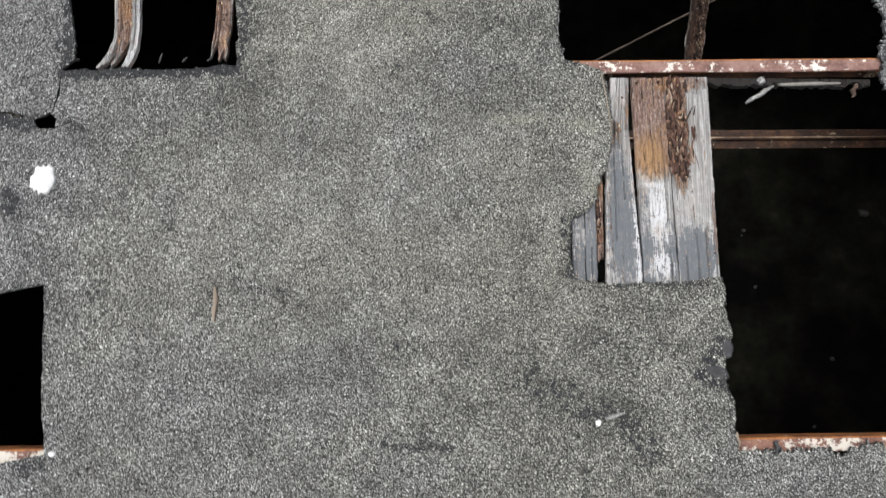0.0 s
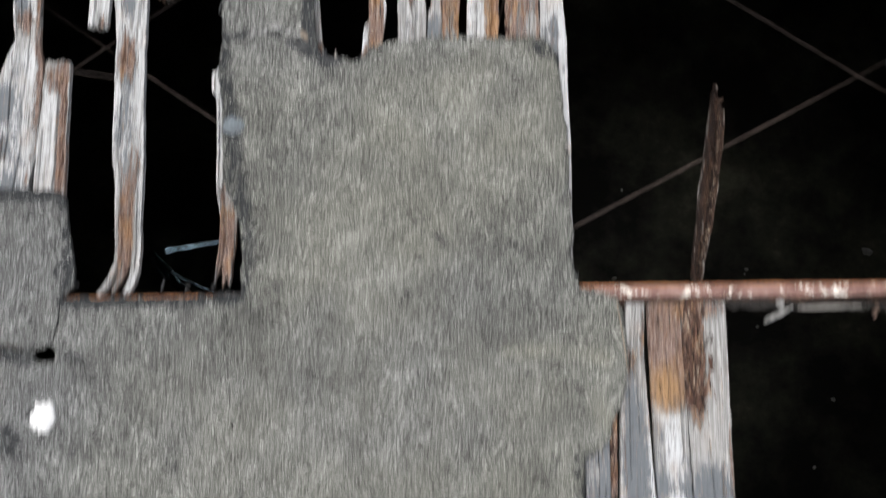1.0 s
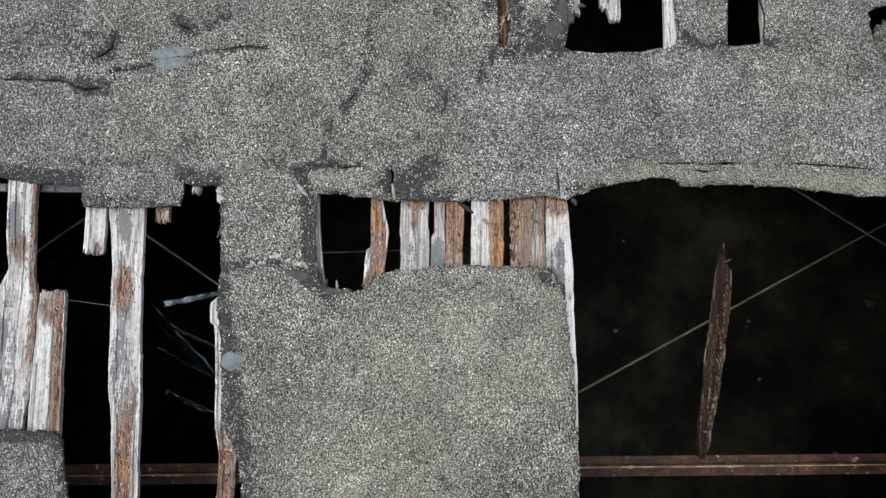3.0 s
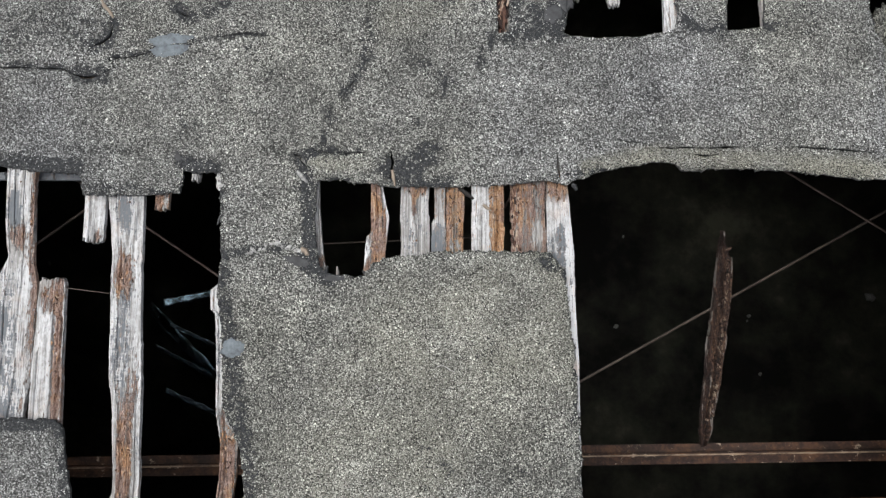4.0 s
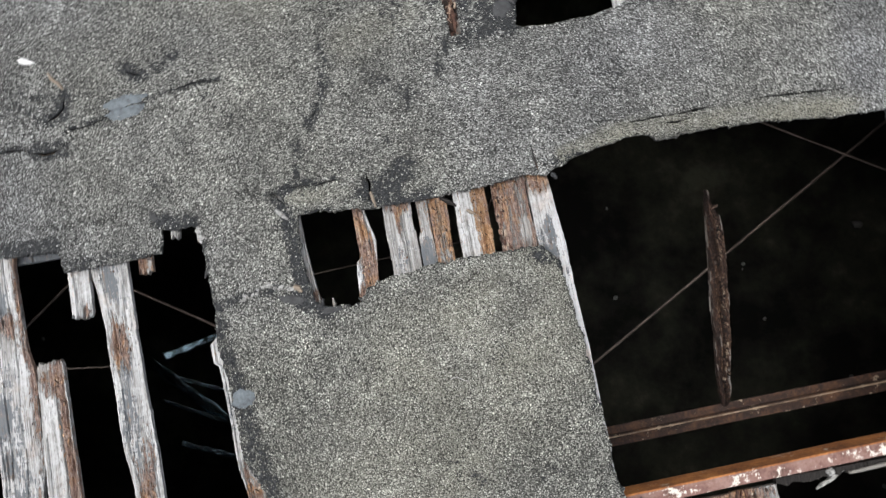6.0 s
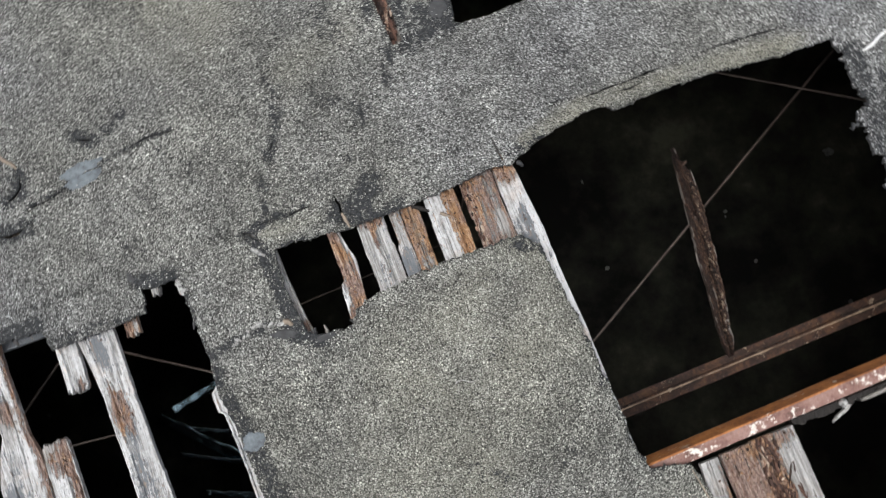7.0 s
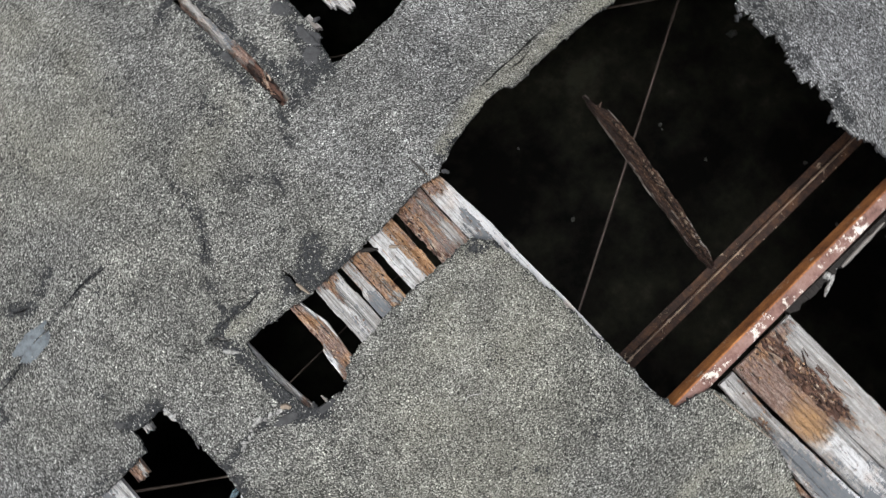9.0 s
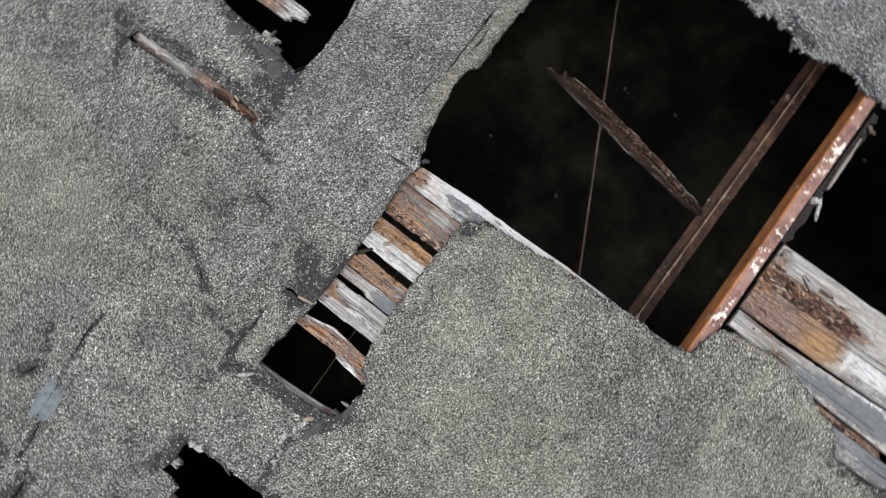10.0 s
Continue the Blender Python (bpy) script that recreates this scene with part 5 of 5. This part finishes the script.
splinter("wood_splinter", (0.974, -0.39, 2.99), (0.967, -0.338, 3.004), 0.007, PALEWOOD, "pale wood splinter standing at a torn corner", "splinter")
splinter("wood_splinter", (-0.214, 2.062), (-0.204, 2.006), 0.006, PALEWOOD, "pale wood sliver hanging over the row of boards", "splinter")


NAILS = [(0.693, 0.842, 0.005), (0.768, 0.843, 0.005), (0.903, 0.85, 0.005), (0.856, 0.658, 0.007), (0.640, 0.784, 0.005), (0.934, 0.242, 0.004), (-0.13, 1.82, 0.004), (-1.12, 1.95, 0.004), (-1.50, 2.02, 0.004)]


def nail(x, y, r, z):
    k = 10
    v = [(x + 0.3 * r, y, z + 0.004)] + [(x + q * r * math.cos(2 * math.pi * i / k), y + q * r * math.sin(2 * math.pi * i / k), z + h) for q, h in ((0.7, 0.0035), (1.0, 0.001), (1.0, -0.012)) for i in range(k)]
    f = [(0, 1 + i, 1 + (i + 1) % k) for i in range(k)] + [(1 + j * k + i, 1 + (j + 1) * k + i, 1 + (j + 1) * k + (i + 1) % k, 1 + j * k + (i + 1) % k) for j in range(2) for i in range(k)]
    return mesh("nail", v, f, RUST_DARK, deck, "rusty nail head", smooth=True)


for x, y, r in NAILS:
    nail(x, y, r, 2.983)


def lump(name, x, y, rx, ry, h, mat, label, category, seed, turn=0.0, parent=None, z=None):
    """A flat irregular blob."""
    rings, k = 6, 30
    felted = z is None
    z = 0.0 if felted else z
    v, f = [(x, y, z + h)], []
    for r in range(1, rings + 1):
        for i in range(k):
            a = 2 * math.pi * i / k
            q = r / rings * (1 + 0.3 * noise.noise((math.cos(a) * 1.6, math.sin(a) * 1.6, seed)) + 0.3 * noise.noise((math.cos(a) * 5, math.sin(a) * 5, seed)))
            px, py = rx * q * math.cos(a), ry * q * math.sin(a)
            c, s = math.cos(turn), math.sin(turn)
            zz = z + h * (1 - (r / rings) ** 3) + h * 0.25 * noise.noise((px * 60, py * 60, seed)) * (r < rings)
            v.append((x + c * px - s * py, y + s * px + c * py, zz - (0.004 if r == rings else 0)))
    f += [(0, 1 + i, 1 + (i + 1) % k) for i in range(k)]
    for r in range(rings - 1):
        f += [(1 + r * k + i, 1 + (r + 1) * k + i, 1 + (r + 1) * k + (i + 1) % k, 1 + r * k + (i + 1) % k) for i in range(k)]
    f.append(tuple(1 + (rings - 1) * k + i for i in range(k))[::-1])
    if felted:
        hs = surface(np.array([(px, py) for px, py, pz in v]))[0]
        v = [(px, py, ROOF + pz + hz + (0.002 if h > 0.002 else 0.0006)) for (px, py, pz), hz in zip(v, hs)]
    ob = mesh(name, v, f, mat, parent, label, smooth=True)
    return ob if parent else tagged(ob, label, category)


lump("sunken_felt", 1.592, 2.615, 0.066, 0.095, 0.02, FELT, "dark crumbled piece of felt sunk into a hole", "felt piece", 12.0, 0.0, None, 2.962)
lump("white_lump", -1.308, 0.467, 0.044, 0.052, 0.012, WHITE, "bright white lump of lime stuck to the felt", "lump", 1.0)
lump("white_lump", -1.316, 2.723, 0.030, 0.012, 0.006, WHITE, "small white lime fleck on the felt", "lump", 2.0, -0.4)
lump("white_lump", 0.522, -0.312, 0.010, 0.010, 0.006, WHITE, "tiny white pebble on the felt", "lump", 3.0)
lump("white_lump", -1.199, -0.417, 0.013, 0.010, 0.006, WHITE, "tiny white pebble on the felt", "lump", 7.0)
lump("mastic_patch", -1.002, 2.522, 0.086, 0.025, 0.0015, MASTIC, "smooth grey mastic repair patch with a crack", "", 4.0, 0.12, felt)
lump("mastic_patch", -0.998, 2.484, 0.080, 0.023, 0.0015, MASTIC, "smooth grey mastic repair patch with a crack", "", 8.0, 0.12, felt)
lump("mastic_patch", -0.742, 1.45, 0.044, 0.034, 0.0015, MASTIC, "smooth grey mastic repair patch", "", 5.0, 0.0, felt)

sq = [(-0.058 + 0.06 * t, 1.389 + 0.008 * math.sin(t * 5) - 0.006 * t, on_felt(-0.03, 1.39) + 0.005) for t in [i / 10 for i in range(11)]]
tagged(mesh("dry_stalk", *tube(sq, 0.0016, 6), CHALK, smooth=True), "thin curled pale stalk lying on the felt", "stalk")
st = [(0.562 + 0.03 * t, 0.86 - 0.22 * t, on_felt(0.57, 0.8) + 0.012 + 0.01 * math.sin(3 * t)) for t in [i / 8 for i in range(9)]]
tagged(mesh("dry_stalk", *tube(st, 0.0021, 6), PALEWOOD, smooth=True), "long thin straw across the torn felt edge", "stalk")

# torn, bald flaps of felt at the rims
for k, (x, y, rx, ry, turn) in enumerate([(0.392, 2.690, 0.030, 0.055, 0.3), (0.352, 2.630, 0.034, 0.040, -0.5), (0.385, 2.835, 0.030, 0.045, 0.6), (0.128, 2.830, 0.016, 0.030, 0.2),
                                          (0.950, -0.075, 0.020, 0.030, 0.0), (0.915, -0.150, 0.040, 0.020, -0.3), (-0.535, 1.745, 0.050, 0.018, -0.3), (-0.41, 1.688, 0.040, 0.014, 0.0), (-0.952, 2.105, 0.016, 0.020, 0.4)]):
    lump("felt_flap", x, y, rx, ry, 0.0018, TAR, "bald black flap of torn felt beside an opening", "felt flap", 40.0 + k, turn)

# shreds of torn felt at the rims
for k, (a, b, r) in enumerate([((-0.955, 0.884, 3.006), (-0.943, 0.918, 3.012), 0.004), ((-0.875, 0.888, 3.006), (-0.858, 0.905, 3.01), 0.004), ((-0.79, 0.892, 3.006), (-0.772, 0.908, 3.008), 0.004), ((-1.286, 0.90, 3.004), (-1.246, 0.925, 2.99), 0.012),
                               ((-1.268, 0.885, 3.004), (-1.238, 0.905, 2.985), 0.010), ((-0.44, 1.705, 3.0), (-0.43, 1.73, 2.995), 0.007),
                               ((-0.80, 1.90, 3.0), (-0.815, 1.87, 2.99), 0.006), ((0.95, -0.02, 3.0), (0.975, -0.03, 2.99), 0.008), ((0.955, -0.24, 3.0), (0.972, -0.25, 2.99), 0.006), ((0.44, 2.725, 3.0), (0.47, 2.73, 2.99), 0.010),
                               ((1.085, -0.41, 3.0), (1.095, -0.365, 3.002), 0.012), ((1.54, 1.25, 3.0), (1.515, 1.235, 2.985), 0.010), ((1.57, 1.72, 3.0), (1.545, 1.715, 2.985), 0.012), ((-0.30, 1.70, 3.0), (-0.315, 1.715, 2.99), 0.006), ((0.41, 2.02, 3.0), (0.43, 2.0, 2.985), 0.010)]):
    splinter("felt_shred", a, b, r, TAR, "ragged black shred of torn felt at a rim", "felt shred")

# rotten wood that has cracked into blocks: x from, to, y from, to, block width and length, how high, how many are left
def rotten_blocks(x0, x1, y0, y1, w, ln, h, left, seed, z=DECK, parent=deck, mat=None):
    """Each block is an uneven five- to seven-sided column, long along the grain."""
    rng = np.random.default_rng(seed)
    v, f = [], []
    for _ in range(round(left * 1.7 * (x1 - x0) * (y1 - y0) / (w * ln))):
        cx, cy = rng.uniform(x0, x1), rng.uniform(y0, y1)
        a, b = w * rng.uniform(0.35, 0.85), ln * rng.uniform(0.3, 0.9)
        turn, top, k, n = rng.normal(0, 0.18), h * rng.uniform(-1.0, 1.0), len(v), int(rng.integers(4, 6))
        slant = rng.normal(0, 0.25, 2)
        for low in (1, 0):
            for i in range(n):
                q = 2 * math.pi * i / n + rng.uniform(-0.3, 0.3)
                r = rng.uniform(0.7, 1.3) * (1.0 if low else 0.9)
                px, py = a * r * math.cos(q), b * r * math.sin(q)
                v.append((cx + px * math.cos(turn) - py * math.sin(turn), cy + px * math.sin(turn) + py * math.cos(turn), z - 0.014 if low else z + top + slant[0] * px + slant[1] * py))
        f += [tuple(k + n + i for i in range(n))] + [(k + i, k + (i + 1) % n, k + n + (i + 1) % n, k + n + i) for i in range(n)]
    return mesh("rotten_crust", v, f, mat or BLOCKS, parent, "dark crust of rotten wood cracked into blocks")


BLOCKS = crumb_material(((0.0, (0.016, 0.009, 0.0075)), (0.3, (0.05, 0.025, 0.018)), (0.65, (0.125, 0.063, 0.044)), (0.9, (0.24, 0.15, 0.105)), (1.0, (0.45, 0.37, 0.3))))
# the same blocks in darker tones, for the plank
DARK_BLOCKS = crumb_material(((0.0, (0.008, 0.005, 0.004)), (0.35, (0.03, 0.015, 0.011)), (0.7, (0.075, 0.042, 0.03)), (0.92, (0.15, 0.105, 0.075)), (1.0, (0.3, 0.25, 0.19))))
rotten_blocks(0.796, 0.826, 0.52, 0.85, 0.007, 0.03, 0.005, 1.0, 50)
rotten_blocks(0.826, 0.862, 0.50, 0.70, 0.007, 0.024, 0.005, 0.9, 57)
rotten_blocks(0.832, 0.862, 0.72, 0.85, 0.007, 0.034, 0.004, 0.7, 58)
rotten_blocks(0.862, 0.892, 0.56, 0.85, 0.008, 0.07, 0.002, 0.5, 51)
rotten_blocks(0.200, 0.225, 1.79, 2.0, 0.007, 0.022, 0.002, 0.7, 53)
rotten_blocks(0.543, 0.560, 0.28, 0.42, 0.006, 0.022, 0.002, 0.8, 54)
rotten_blocks(0.148, 0.196, 2.545, 2.77, 0.010, 0.04, 0.005, 1.0, 55, 3.002)
for k in range(9):
    y = 1.02 + 0.095 * k
    rotten_blocks(lerp_line(across(0.66), y), lerp_line(across(0.95), y), y, y + 0.095, 0.006, 0.014, 0.0025, 0.8, 60 + k, 1.985 + 0.04 * (1.91 - y), plank, DARK_BLOCKS)

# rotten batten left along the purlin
board([(0.80, 0.955), (0.9, 0.955)], [(0.80, 1.53), (0.9, 1.53)], 0.842, 0.872, top=2.955, thick=0.03, low=0.022, rot=0.3, wobble=0.006, fine=1.3, seed=31, label="dark rotten batten left along the purlin", mat=BLACKWOOD, name="batten")
splinter("hanging_splinter", (1.195, 0.855, 2.93), (1.105, 0.80, 2.90), 0.010, CHALK, "grey wood splinter hanging from the batten", "splinter")
splinter("hanging_splinter", (1.485, 0.858, 2.94), (1.478, 0.818, 2.92), 0.012, DARKWOOD, "brown wood splinter hanging from the batten", "splinter")
splinter("hanging_splinter", (1.20, 0.848, 2.955), (1.42, 0.856, 2.955), 0.008, GREYWOOD, "long pale splinter along the batten", "splinter")
lump("white_lump", 1.14, 0.862, 0.017, 0.014, 0.012, CHALK, "round whitish knob on the rotten batten", "lump", 6.0, 0.0, None, 2.957)

# torn plastic film on the floor of the hall
def film_strip(a, b, w, seed, tilt, crease=1.0):
    a, b = Vector(a), Vector(b)
    s = (b - a).cross(Vector((0, 0, 1))).normalized()
    k, n = 24, 4
    v, f = [], []
    for i in range(k + 1):
        t = i / k
        for j in range(n + 1):
            u = j / n * 2 - 1
            p = a.lerp(b, t) + s * w * u * (0.8 + 0.4 * noise.noise((t * 6, seed, 0)))
            p.z += tilt * u * w + 0.03 * crease * noise.noise((t * 9, u * 2, seed))
            v.append(p)
    f = [(i * (n + 1) + j, i * (n + 1) + j + 1, (i + 1) * (n + 1) + j + 1, (i + 1) * (n + 1) + j) for i in range(k) for j in range(n)]
    ob = mesh("plastic_film", v, f, FILM, smooth=True)
    th = ob.modifiers.new("thickness", "SOLIDIFY")
    th.thickness = 0.004
    return tagged(ob, "torn strip of bluish plastic film on the dark floor", "plastic film", "torn film strips")


zf = FLOOR + 0.12
film_strip((-3.80, 1.98, zf + 0.14), (-3.05, 2.16, zf - 0.09), 0.075, 1, -0.134, 0.12)
film_strip((-3.97, 1.95, zf + 0.2), (-3.05, 0.93, zf - 0.06), 0.10, 2, -0.2)
film_strip((-3.70, 1.70, zf + 0.16), (-3.00, 1.36, zf), 0.035, 5, -0.1)
film_strip((-3.87, 1.40, zf + 0.16), (-3.05, 0.93, zf - 0.06), 0.04, 3, -0.15)
film_strip((-3.72, 0.80, zf + 0.1), (-2.95, 0.43, zf - 0.06), 0.05, 4, 0.0)

# crumbs of rubble on the floor of the hall
for k, (x, y, r) in enumerate([(4.39, 1.83, 0.055), (4.36, 1.76, 0.03), (5.52, 0.02, 0.06), (4.51, 1.02, 0.05), (-5.48, 2.54, 0.05), (2.50, 1.68, 0.06), (2.64, 2.96, 0.04), (6.13, 2.10, 0.13), (5.2, -0.9, 0.05), (5.6, -1.5, 0.06), (-4.6, 2.3, 0.04)]):
    lump("rubble_piece", x, y, r * 0.6, r * 0.42, r * 0.4, CHALK, "small pale piece of rubble on the dark floor", "rubble", 10.0 + k, k * 1.3, None, FLOOR + 0.045)

hidden_deck()
